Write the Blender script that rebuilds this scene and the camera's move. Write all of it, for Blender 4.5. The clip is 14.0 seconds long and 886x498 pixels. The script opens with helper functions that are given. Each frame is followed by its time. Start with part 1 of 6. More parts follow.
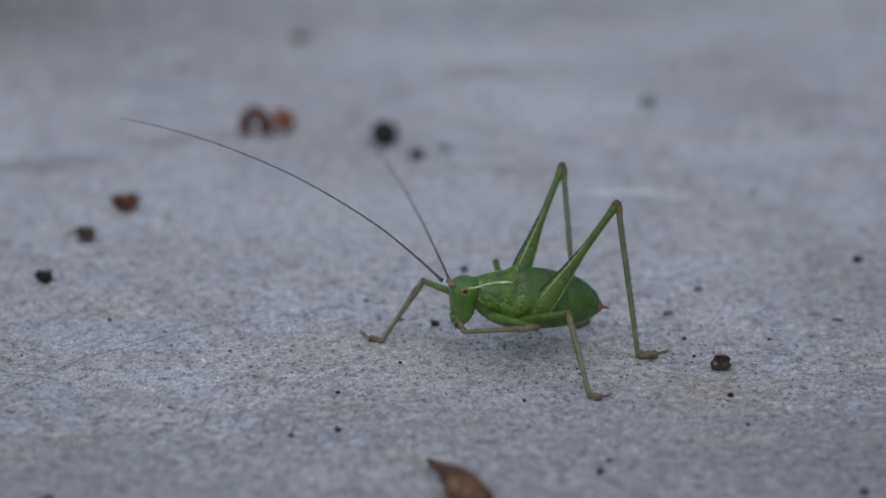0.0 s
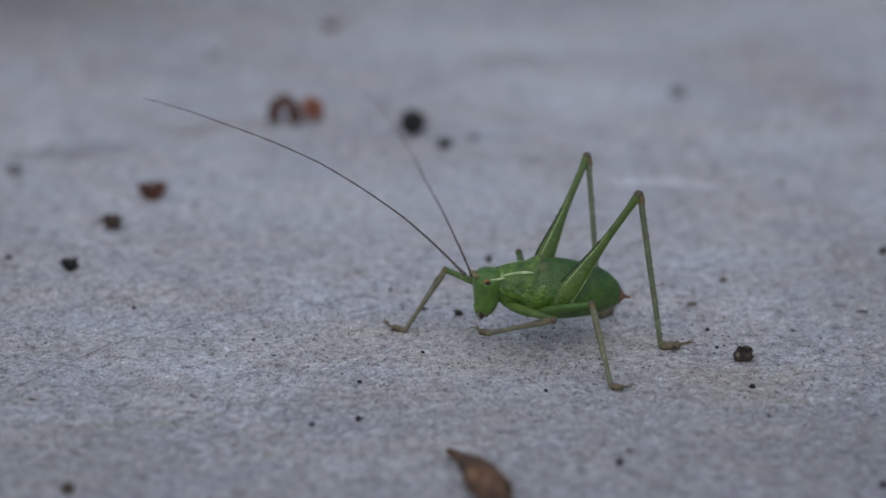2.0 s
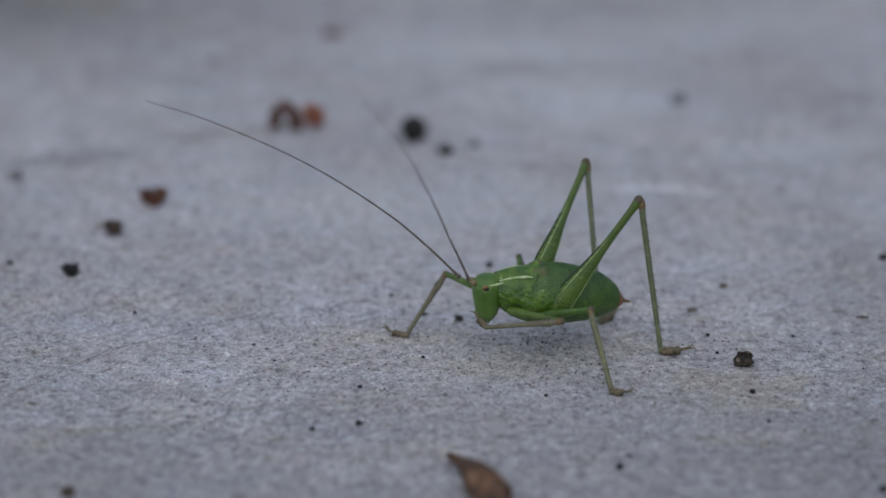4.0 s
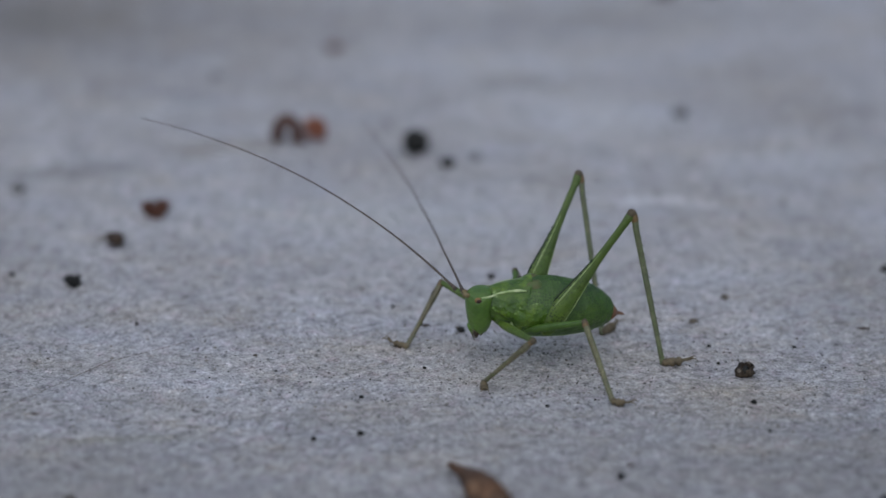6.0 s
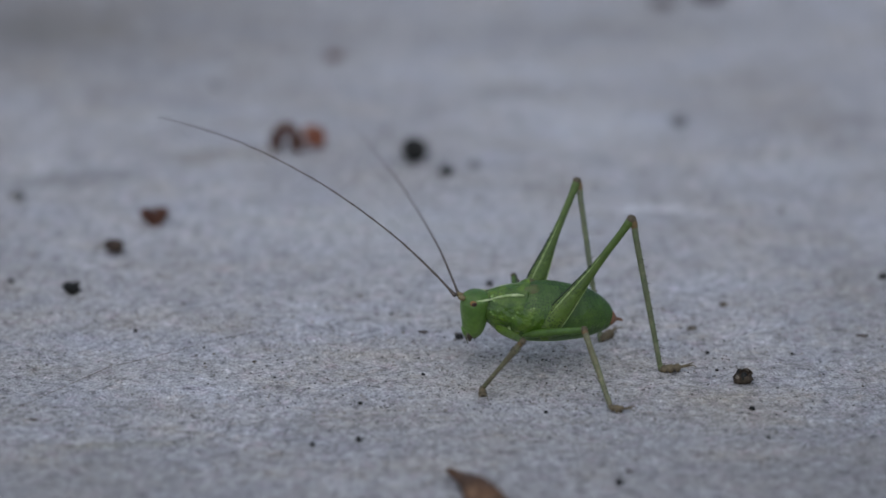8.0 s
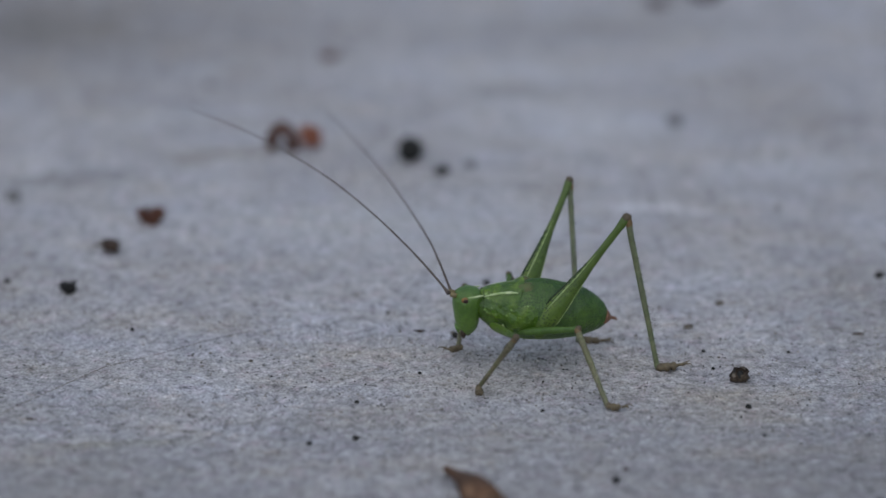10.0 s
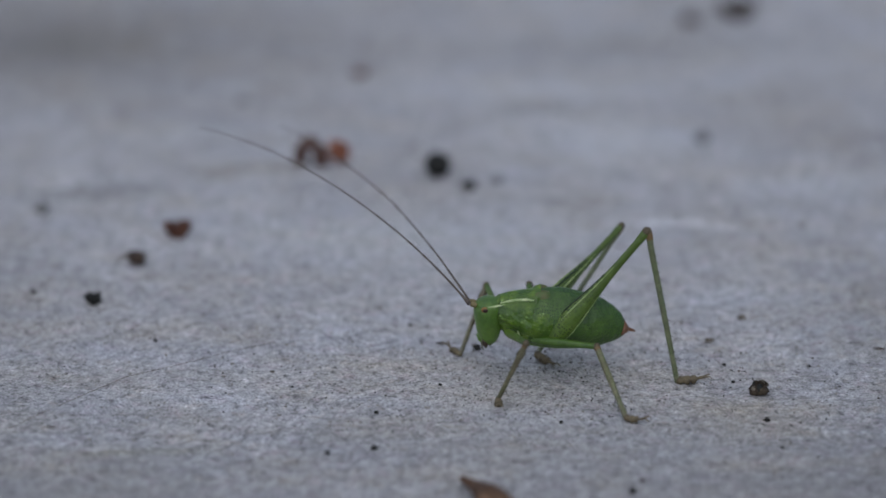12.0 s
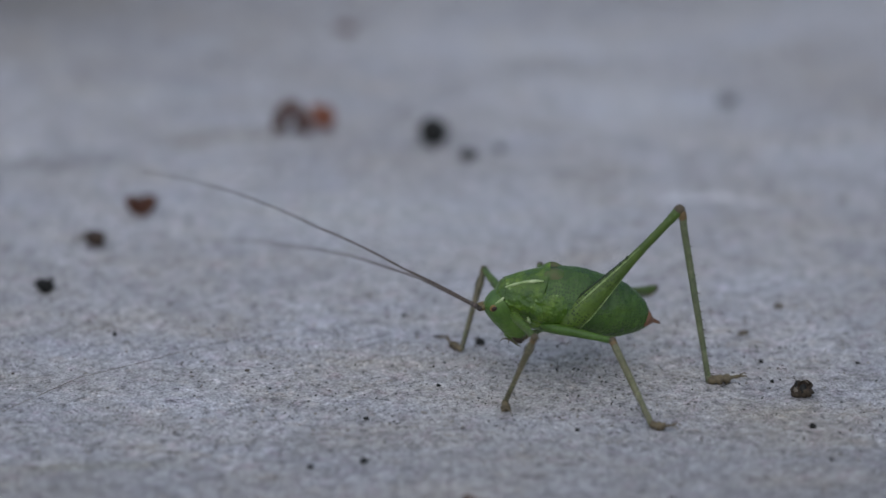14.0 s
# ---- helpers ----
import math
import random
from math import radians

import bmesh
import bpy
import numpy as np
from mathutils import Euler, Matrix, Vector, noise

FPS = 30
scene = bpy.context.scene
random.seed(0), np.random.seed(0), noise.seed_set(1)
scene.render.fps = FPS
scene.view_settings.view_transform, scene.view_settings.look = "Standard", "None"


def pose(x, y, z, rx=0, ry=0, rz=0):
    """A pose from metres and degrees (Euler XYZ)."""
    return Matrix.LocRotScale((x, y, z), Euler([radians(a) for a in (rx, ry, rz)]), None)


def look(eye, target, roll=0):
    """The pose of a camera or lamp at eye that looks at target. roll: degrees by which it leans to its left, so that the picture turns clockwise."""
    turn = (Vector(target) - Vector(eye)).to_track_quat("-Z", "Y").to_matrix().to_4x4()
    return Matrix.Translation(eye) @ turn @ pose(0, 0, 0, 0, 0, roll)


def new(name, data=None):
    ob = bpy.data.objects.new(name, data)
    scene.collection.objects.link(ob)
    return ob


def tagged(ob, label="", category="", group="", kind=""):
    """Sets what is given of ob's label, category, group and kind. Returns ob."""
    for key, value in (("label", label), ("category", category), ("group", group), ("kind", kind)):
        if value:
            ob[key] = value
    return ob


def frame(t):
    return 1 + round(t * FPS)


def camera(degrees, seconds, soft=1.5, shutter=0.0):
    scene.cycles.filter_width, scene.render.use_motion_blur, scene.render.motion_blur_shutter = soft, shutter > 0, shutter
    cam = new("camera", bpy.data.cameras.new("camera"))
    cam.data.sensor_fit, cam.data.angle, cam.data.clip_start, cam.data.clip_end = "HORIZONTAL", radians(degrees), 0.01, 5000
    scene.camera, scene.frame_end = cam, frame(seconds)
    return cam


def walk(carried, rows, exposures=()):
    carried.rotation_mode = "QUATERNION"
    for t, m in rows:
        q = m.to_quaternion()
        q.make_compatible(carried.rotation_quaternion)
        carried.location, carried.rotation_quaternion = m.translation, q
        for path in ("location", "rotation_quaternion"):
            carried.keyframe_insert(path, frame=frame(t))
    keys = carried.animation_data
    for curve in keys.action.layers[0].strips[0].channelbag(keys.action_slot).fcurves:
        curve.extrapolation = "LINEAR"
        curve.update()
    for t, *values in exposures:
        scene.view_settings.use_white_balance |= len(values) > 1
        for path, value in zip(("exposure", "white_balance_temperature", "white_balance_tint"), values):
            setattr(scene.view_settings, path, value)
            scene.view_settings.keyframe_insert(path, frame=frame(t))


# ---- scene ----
# A hand-held camera with a long lens, a forearm away from the insect.
cam = camera(16, 14.0, soft=1.6)
walk(cam, [
    (0, pose(-0.00264, -0.24564, 0.10177, 67.313, -0.645, -0.830)),
    (0.5, pose(-0.00188, -0.24576, 0.10192, 67.202, -0.579, -0.505)),
    (1, pose(-0.00068, -0.24545, 0.10268, 66.933, -0.541, -0.104)),
    (1.5, pose(-0.00045, -0.24562, 0.10231, 66.961, -0.503, 0.105)),
    (2, pose(-0.00030, -0.24569, 0.10227, 67.017, -0.517, 0.170)),
    (2.5, pose(-0.00032, -0.24597, 0.10213, 67.094, -0.557, 0.209)),
    (3, pose(-0.00024, -0.24593, 0.10202, 67.128, -0.529, 0.205)),
    (5.5, pose(0.00001, -0.24678, 0.10096, 67.650, -0.573, 0.284)),
    (6, pose(0.00013, -0.24683, 0.10077, 67.736, -0.523, 0.316)),
    (6.5, pose(0.00024, -0.24698, 0.10050, 67.812, -0.517, 0.324)),
    (7, pose(0.00000, -0.24723, 0.10023, 67.918, -0.560, 0.276)),
    (7.5, pose(0.00000, -0.24740, 0.09995, 68.043, -0.537, 0.264)),
    (8, pose(0.00012, -0.24730, 0.10021, 68.019, -0.565, 0.303)),
    (10.5, pose(-0.00001, -0.24781, 0.09974, 68.126, -0.513, 0.169)),
    (11, pose(0.00076, -0.24839, 0.09903, 68.393, -0.584, 0.434)),
    (11.5, pose(0.00174, -0.24894, 0.09857, 68.618, -0.487, 0.805)),
    (12, pose(0.00297, -0.24897, 0.09897, 68.633, -0.406, 1.289)),
    (12.5, pose(0.00289, -0.24863, 0.09918, 68.458, -0.364, 1.375)),
    (13, pose(0.00260, -0.24084, 0.09634, 68.335, -0.385, 1.326)),
    (13.5, pose(0.00164, -0.23072, 0.09317, 68.085, -0.491, 1.095)),
    (14, pose(0.00144, -0.22024, 0.08992, 67.757, -0.425, 0.998)),
])

cam.data.dof.use_dof = True
cam.data.dof.aperture_fstop = 17.0


# ---- sky and light: a dull evening under an even cover of cloud ----
def sky_and_sun():
    world = bpy.data.worlds.new("sky")
    scene.world = world
    world.use_nodes = True
    nt = world.node_tree
    nt.nodes.clear()
    out = nt.nodes.new("ShaderNodeOutputWorld")
    bg = nt.nodes.new("ShaderNodeBackground")
    tex = nt.nodes.new("ShaderNodeTexSky")
    tex.sky_type = "NISHITA"
    tex.sun_disc = False
    tex.sun_elevation = radians(58)
    tex.sun_rotation = radians(200)
    tex.air_density = 1.0
    tex.dust_density = 1.5
    tex.ozone_density = 1.2
    bg.inputs["Strength"].default_value = 0.07
    nt.links.new(tex.outputs[0], bg.inputs["Color"])
    nt.links.new(bg.outputs[0], out.inputs["Surface"])
    sun = new("sun", bpy.data.lights.new("sun", "SUN"))
    sun.data.energy = 1.42
    sun.data.angle = radians(150)
    sun.data.color = (0.890, 0.925, 1.0)
    az, el = radians(200), radians(58)
    sun.matrix_world = look(Vector((math.sin(az) * math.cos(el), math.cos(az) * math.cos(el), math.sin(el))) * 3, (0, 0, 0))


sky_and_sun()
scene.view_settings.exposure = 0.16


# ---- materials ----
class Mat:
    """A small builder of procedural node materials."""

    def __init__(self, name, rough=0.6, spec=0.4):
        self.m = bpy.data.materials.new(name)
        self.m.use_nodes = True
        self.nt = self.m.node_tree
        self.b = self.nt.nodes["Principled BSDF"]
        self.b.inputs["Roughness"].default_value = rough
        self.b.inputs["Specular IOR Level"].default_value = spec
        self.tc = self.nt.nodes.new("ShaderNodeTexCoord")

    def node(self, kind, **values):
        n = self.nt.nodes.new(kind)
        for k, v in values.items():
            n.inputs[k.replace("_", " ")].default_value = v
        return n

    def link(self, a, b):
        self.nt.links.new(a, b)

    def coords(self, scale=(1, 1, 1), turn=0.0, place=(0, 0, 0)):
        mp = self.node("ShaderNodeMapping")
        mp.inputs["Scale"].default_value = scale
        mp.inputs["Rotation"].default_value = (0, 0, turn)
        mp.inputs["Location"].default_value = place
        self.link(self.tc.outputs["Object"], mp.inputs["Vector"])
        return mp.outputs[0]

    def noise(self, scale, detail=4, rough=0.55, vector=None):
        n = self.node("ShaderNodeTexNoise", Scale=scale, Detail=detail, Roughness=rough)
        self.link(vector or self.tc.outputs["Object"], n.inputs["Vector"])
        return n.outputs["Fac"]

    def voronoi(self, scale, vector=None, feature="F1", randomness=1.0):
        n = self.node("ShaderNodeTexVoronoi", Scale=scale, Randomness=randomness)
        n.feature = feature
        self.link(vector or self.tc.outputs["Object"], n.inputs["Vector"])
        return n

    def ramp(self, fac, *stops):
        r = self.nt.nodes.new("ShaderNodeValToRGB")
        e = r.color_ramp.elements
        while len(e) < len(stops):
            e.new(0.5)
        for i, (pos, col) in enumerate(stops):
            e[i].position = pos
            e[i].color = (*col, 1) if not isinstance(col, (int, float)) else (col, col, col, 1)
        self.link(fac, r.inputs[0])
        return r.outputs[0]

    def mix(self, fac, a, b, blend="MIX"):
        n = self.nt.nodes.new("ShaderNodeMix")
        n.data_type, n.blend_type = "RGBA", blend
        for slot, v in ((n.inputs[0], fac), (n.inputs[6], a), (n.inputs[7], b)):
            if hasattr(v, "is_linked"):
                self.link(v, slot)
            elif isinstance(v, (int, float)):
                slot.default_value = v
            else:
                slot.default_value = (*v, 1)
        return n.outputs[2]

    def math(self, op, a, b=0.0, c=0.0):
        n = self.nt.nodes.new("ShaderNodeMath")
        n.operation = op
        for slot, v in zip(n.inputs, (a, b, c)):
            if hasattr(v, "is_linked"):
                self.link(v, slot)
            else:
                slot.default_value = v
        return n.outputs[0]

    def colour(self, socket):
        if hasattr(socket, "is_linked"):
            self.link(socket, self.b.inputs["Base Color"])
        else:
            self.b.inputs["Base Color"].default_value = (*socket, 1)
        return self

    def bump(self, height, strength=0.3, distance=0.0001):
        n = self.node("ShaderNodeBump", Strength=strength, Distance=distance)
        self.link(height, n.inputs["Height"])
        self.link(n.outputs[0], self.b.inputs["Normal"])
        return self

    def glow_through(self, weight, radius=(0.0006, 0.0012, 0.0004)):
        self.b.inputs["Subsurface Weight"].default_value = weight
        self.b.inputs["Subsurface Radius"].default_value = radius
        self.b.inputs["Subsurface Scale"].default_value = 0.6
        return self


def concrete_material():
    m = Mat("pale_concrete", 0.86, 0.25)
    wide = m.noise(38, 5, 0.6)
    mid = m.noise(160, 6, 0.62)
    fine = m.noise(2600, 4, 0.7)

    def brushed(turn, along, across, detail):
        """Marks drawn out along one direction of the slab."""
        mp = m.node("ShaderNodeMapping")
        mp.inputs["Scale"].default_value = (along, across, 1)
        m.link(m.coords((1, 1, 1), radians(-turn)), mp.inputs["Vector"])
        return m.noise(1, detail, 0.6, mp.outputs[0])

    cut = m.nt.nodes.new("ShaderNodeSeparateXYZ")
    m.link(m.tc.outputs["Object"], cut.inputs[0])
    side = m.ramp(m.math("ADD", m.math("MULTIPLY", cut.outputs["X"], 25.0), m.noise(60, 2)), (0.35, 0.0), (0.85, 1.0))
    streak = m.mix(side, brushed(46, 1100, 1900, 5), brushed(8, 1150, 1700, 5))
    scratch = m.mix(side, brushed(40, 420, 3000, 3), brushed(2, 420, 2800, 3))
    base = m.ramp(wide, (0.30, (0.318, 0.310, 0.311)), (0.52, (0.380, 0.375, 0.381)), (0.72, (0.425, 0.423, 0.434)))
    blotch = m.noise(230, 4, 0.6)
    base = m.mix(0.9, base, m.ramp(blotch, (0.30, 0.80), (0.5, 1.0), (0.70, 1.14)), "MULTIPLY")
    # sandy film in patches
    sand = m.ramp(mid, (0.42, 0.0), (0.70, 0.85))
    col = m.mix(m.math("MULTIPLY", sand, 0.55), base, (0.325, 0.294, 0.256))
    # stains, pale patches and edge falloff, with ragged outlines: place in mm, half axes in mm, turn, tone
    # the broad dark ovals towards the view's edges and front paint brightness falloff into the colour
    stains_and_falloff = ((-42, 62, 38, 25, 6, (0.160, 0.148, 0.134)), (-42, 60, 9, 7, 10, (0.190, 0.178, 0.160)), (-33, 17, 12, 3.0, 14, (0.235, 0.230, 0.222)), (-21, 23.5, 7, 1.8, 8, (0.24, 0.225, 0.20)),
              (6, 42, 6.5, 3.0, 6, (0.250, 0.246, 0.246)), (38, 34.5, 6, 3.2, 0, (0.235, 0.23, 0.235)), (15, 62, 30, 6, 5, (0.28, 0.275, 0.27)),
              (-23, 22, 3, 1.0, 0, (0.27, 0.24, 0.20)),
              (10, -25, 19, 7.0, 4, (0.365, 0.340, 0.310)), (-7, -23, 10, 5, 10, (0.365, 0.340, 0.310)), (7.4, 16.2, 2.2, 1.2, 0, (0.17, 0.17, 0.175)), (-23, -38, 7, 0.9, 6, (0.27, 0.265, 0.215)), (-34, -28, 11, 9, 0, (0.285, 0.280, 0.277)),
              (18, 11, 6.5, 1.3, -6, (0.60, 0.60, 0.61)), (14, 33, 14, 9.0, -5, (0.47, 0.473, 0.482)), (-3, 6, 26, 9, 4, (0.43, 0.432, 0.438)), (8, 48, 24, 5, 3, (0.44, 0.44, 0.445)), (33, 22, 10, 4.5, 4, (0.425, 0.428, 0.436)),
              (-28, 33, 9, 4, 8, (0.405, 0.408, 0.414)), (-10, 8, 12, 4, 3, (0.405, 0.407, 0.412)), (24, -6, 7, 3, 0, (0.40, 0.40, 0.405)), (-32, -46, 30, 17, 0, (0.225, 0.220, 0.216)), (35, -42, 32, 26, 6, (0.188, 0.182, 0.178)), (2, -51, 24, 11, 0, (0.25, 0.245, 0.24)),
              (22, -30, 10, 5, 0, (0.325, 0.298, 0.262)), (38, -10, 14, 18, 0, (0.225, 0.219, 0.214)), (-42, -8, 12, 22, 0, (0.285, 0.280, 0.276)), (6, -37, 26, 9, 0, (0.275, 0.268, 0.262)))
    rag = m.noise(330, 5, 0.65)
    for x, y, a, b, turn, tone in stains_and_falloff:
        mp = m.node("ShaderNodeMapping")
        mp.vector_type = "TEXTURE"
        mp.inputs["Location"].default_value = (x * 0.001, y * 0.001, 0)
        mp.inputs["Rotation"].default_value = (0, 0, radians(turn))
        mp.inputs["Scale"].default_value = (a * 0.001, b * 0.001, 1000)
        m.link(m.tc.outputs["Object"], mp.inputs["Vector"])
        ln = m.nt.nodes.new("ShaderNodeVectorMath")
        ln.operation = "LENGTH"
        m.link(mp.outputs[0], ln.inputs[0])
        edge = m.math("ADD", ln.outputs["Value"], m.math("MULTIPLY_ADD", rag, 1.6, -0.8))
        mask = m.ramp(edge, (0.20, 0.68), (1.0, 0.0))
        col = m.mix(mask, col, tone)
    # trowel streaks and grain
    col = m.mix(0.72, col, m.ramp(streak, (0.30, 0.56), (0.44, 0.95), (0.56, 1.06), (0.72, 1.36)), "MULTIPLY")
    col = m.mix(0.35, col, m.ramp(scratch, (0.30, 0.62), (0.42, 0.98), (0.60, 1.02), (0.70, 1.22)), "MULTIPLY")
    col = m.mix(0.95, col, m.ramp(fine, (0.30, 0.36), (0.43, 0.93), (0.56, 1.06), (0.72, 1.50)), "MULTIPLY")
    hue = m.noise(620, 4, 0.65)
    col = m.mix(0.75, col, m.ramp(hue, (0.30, (1.06, 0.98, 0.93)), (0.44, (0.97, 1.0, 1.0)), (0.56, (1.0, 1.0, 1.03)), (0.70, (1.07, 0.96, 1.01))), "MULTIPLY")
    drift = m.noise(130, 4, 0.6, m.coords((0.7, 1.6, 1), radians(-12), (0.4, 0.1, 0)))
    col = m.mix(1.0, col, m.ramp(drift, (0.34, (1.04, 1.01, 0.96)), (0.48, (1.005, 1.0, 0.99)), (0.66, (0.98, 0.99, 1.02))), "MULTIPLY")
    coarse = m.noise(5200, 2, 0.6, m.coords((1, 1, 1), radians(25)))
    col = m.mix(0.85, col, m.ramp(coarse, (0.30, 0.55), (0.5, 1.0), (0.70, 1.4)), "MULTIPLY")
    speck = m.noise(1150, 3, 0.6)
    col = m.mix(0.8, col, m.ramp(speck, (0.30, 0.34), (0.42, 0.90), (0.56, 1.05), (0.70, 1.34)), "MULTIPLY")
    # soft clouding a millimetre or two across
    cloud = m.noise(760, 3, 0.5, m.coords((0.75, 1.0, 1), radians(20), (0.2, 0.7, 0)))
    col = m.mix(0.6, col, m.ramp(cloud, (0.32, (0.74, 0.735, 0.745)), (0.44, (0.97, 0.965, 0.965)), (0.56, (1.02, 1.02, 1.03)), (0.68, (1.16, 1.16, 1.18))), "MULTIPLY")
    # pits, each a dark pin prick
    pit = m.voronoi(1500)
    pits = m.ramp(pit.outputs["Distance"], (0.10, 0.25), (0.24, 1.0))
    keep = m.ramp(m.noise(700, 2), (0.50, 1.0), (0.58, 0.0))
    col = m.mix(m.math("SUBTRACT", 1.0, keep), col, m.mix(1.0, col, pits, "MULTIPLY"))
    col = m.mix(1.0, col, (1.16, 1.16, 1.16), "MULTIPLY")
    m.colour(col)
    rise = m.math("ADD", m.math("MULTIPLY", fine, 0.7), m.math("MULTIPLY", streak, 0.6))
    m.bump(rise, 0.8, 0.00016)
    return m.m


def green_material(name, base, dark, pale, dots=0.0, dot_scale=3900, rough=0.42, glow=0.2, mottle=800, glint_fleck=0.0, reach=None, swell=0.25):
    """Living green cuticle: softly mottled, finely dimpled, with rows of dark points where dots is above nought.
    reach: the stretch along its z, in mm, over which the points thin out."""
    m = Mat(name, rough, 0.5)
    patch = m.noise(mottle, 4, 0.55)
    col = m.ramp(patch, (0.30, dark), (0.50, base), (0.70, pale))
    wide = m.noise(260, 3, 0.5)
    col = m.mix(0.6, col, m.ramp(wide, (0.3, (0.80, 0.86, 0.90)), (0.7, (1.20, 1.12, 0.95))), "MULTIPLY")
    col = m.mix(0.4, col, m.ramp(m.noise(3000, 3, 0.6), (0.3, 0.7), (0.7, 1.3)), "MULTIPLY")
    if dots:
        side = m.node("ShaderNodeMapping")
        side.inputs["Rotation"].default_value = (radians(90), 0, 0)
        side.inputs["Scale"].default_value = (1, 1, 1)
        m.link(m.tc.outputs["Object"], side.inputs["Vector"])
        v = m.voronoi(dot_scale, side.outputs[0], randomness=0.72)
        v.voronoi_dimensions = "2D"
        spot = m.ramp(v.outputs["Distance"], (0.20, 1.0), (0.34, 0.0))
        some = m.ramp(m.noise(700, 2), (0.40, 0.12), (0.56, 1.0))
        amount = m.math("MULTIPLY", m.math("MULTIPLY", spot, some), dots)
        if reach:
            cut = m.nt.nodes.new("ShaderNodeSeparateXYZ")
            m.link(m.tc.outputs["Object"], cut.inputs[0])
            along = m.math("DIVIDE", cut.outputs["Z"], reach[1] * 0.001)
            col = m.mix(m.ramp(along, (0.45, 0.0), (0.95, 0.8)), col, m.ramp(patch, (0.3, (0.042, 0.076, 0.009)), (0.7, (0.074, 0.116, 0.016))))
            amount = m.math("MULTIPLY", amount, m.ramp(along, (reach[0] / reach[1], 1.0), (1.0, 0.06)))
        col = m.mix(amount, col, (0.010, 0.022, 0.008))
    if glint_fleck:
        # scattered pale flecks; on the flank they paint small glints into the colour
        light = m.ramp(m.voronoi(2300, randomness=1.0).outputs["Distance"], (0.10, glint_fleck), (0.30, 0.0))
        light = m.math("MULTIPLY", light, m.ramp(m.noise(900, 2), (0.46, 0.0), (0.62, 1.0)))
        col = m.mix(light, col, (0.26, 0.40, 0.12))
    relief = m.math("ADD", m.math("MULTIPLY", m.noise(3400, 3, 0.65), 0.35), m.math("MULTIPLY", m.noise(1250, 2, 0.5), swell * 4))
    m.colour(col).bump(relief, 0.75, 0.00018)
    return m.glow_through(glow).m


def horn_material(name, base, dark, rough=0.5, scale=900):
    m = Mat(name, rough, 0.4)
    col = m.ramp(m.noise(scale, 4, 0.6), (0.3, dark), (0.65, base))
    m.colour(col).bump(m.noise(scale * 3, 3), 0.25, 0.00003)
    return m.m


def feeler_material():
    """Fine rings of straw and dark brown along a feeler."""
    m = Mat("ringed_brown_feeler", 0.6, 0.35)
    cut = m.nt.nodes.new("ShaderNodeSeparateXYZ")
    m.link(m.tc.outputs["Object"], cut.inputs[0])
    ring = m.math("FRACT", m.math("ADD", m.math("DIVIDE", cut.outputs["Z"], 0.00030), m.noise(900, 2)))
    col = m.ramp(ring, (0.0, (0.142, 0.112, 0.086)), (0.32, (0.128, 0.098, 0.076)), (0.50, (0.074, 0.058, 0.049)), (0.92, (0.068, 0.053, 0.046)))
    m.colour(m.mix(0.6, col, m.ramp(m.noise(1600, 3), (0.3, 0.7), (0.7, 1.3)), "MULTIPLY"))
    return m.m


def litter_material(name, dark, base, pale, scale=900, rough=0.8, bump=0.5):
    m = Mat(name, rough, 0.25)
    col = m.ramp(m.noise(scale, 5, 0.65), (0.25, dark), (0.5, base), (0.75, pale))
    rnd = m.nt.nodes.new("ShaderNodeObjectInfo")
    col = m.mix(0.5, col, m.ramp(rnd.outputs["Random"], (0.0, 0.7), (1.0, 1.3)), "MULTIPLY")
    m.colour(col).bump(m.noise(scale * 3.2, 4, 0.7), bump, 0.00008)
    return m.m


CONCRETE = concrete_material()
GREEN = green_material("leaf_green_cuticle", (0.066, 0.136, 0.009), (0.038, 0.092, 0.006), (0.124, 0.210, 0.017), 0.30, 4600, rough=0.34, mottle=1100, glint_fleck=0.8, glow=0.08, swell=0.6)
SPECKLED = green_material("speckled_green_cuticle", (0.043, 0.100, 0.012), (0.031, 0.076, 0.009), (0.062, 0.128, 0.018), 0.65, 4900, rough=0.42, glint_fleck=0.16, glow=0.05, swell=0.4)
THIGH = green_material("speckled_thigh_green", (0.087, 0.148, 0.016), (0.062, 0.116, 0.011), (0.124, 0.190, 0.026), 0.95, 4000, glint_fleck=0.25, glow=0.05, mottle=500, reach=(3.2, 6.6))
FACE = green_material("pale_face_green", (0.083, 0.164, 0.023), (0.060, 0.129, 0.018), (0.105, 0.192, 0.032), 0.12, 3600, mottle=420, rough=0.38, glow=0.18)
MIDTHIGH = green_material("plain_thigh_green", (0.061, 0.128, 0.014), (0.045, 0.099, 0.010), (0.082, 0.155, 0.020), 0.25, 4600, mottle=600, glow=0.08)
SHANK = green_material("olive_shank", (0.140, 0.158, 0.084), (0.096, 0.110, 0.056), (0.196, 0.212, 0.122), 0.4, 4200)
FORESHANK = green_material("brown_olive_shank", (0.140, 0.124, 0.072), (0.092, 0.078, 0.044), (0.196, 0.178, 0.108), 0.5, 4200)
STRIPE = horn_material("cream_stripe", (0.52, 0.60, 0.32), (0.24, 0.35, 0.12), 0.40, 1500)
JOINT = horn_material("amber_joint", (0.210, 0.128, 0.052), (0.096, 0.066, 0.028), 0.5, 1600)
KNEE = horn_material("brown_knee", (0.120, 0.090, 0.050), (0.058, 0.048, 0.028), 0.5, 1800)
PALE_RIDGE = horn_material("pale_green_ridge", (0.34, 0.42, 0.17), (0.13, 0.22, 0.055), 0.5, 2000)
FOOT = horn_material("brown_foot", (0.185, 0.145, 0.080), (0.062, 0.046, 0.026), 0.6, 1500)
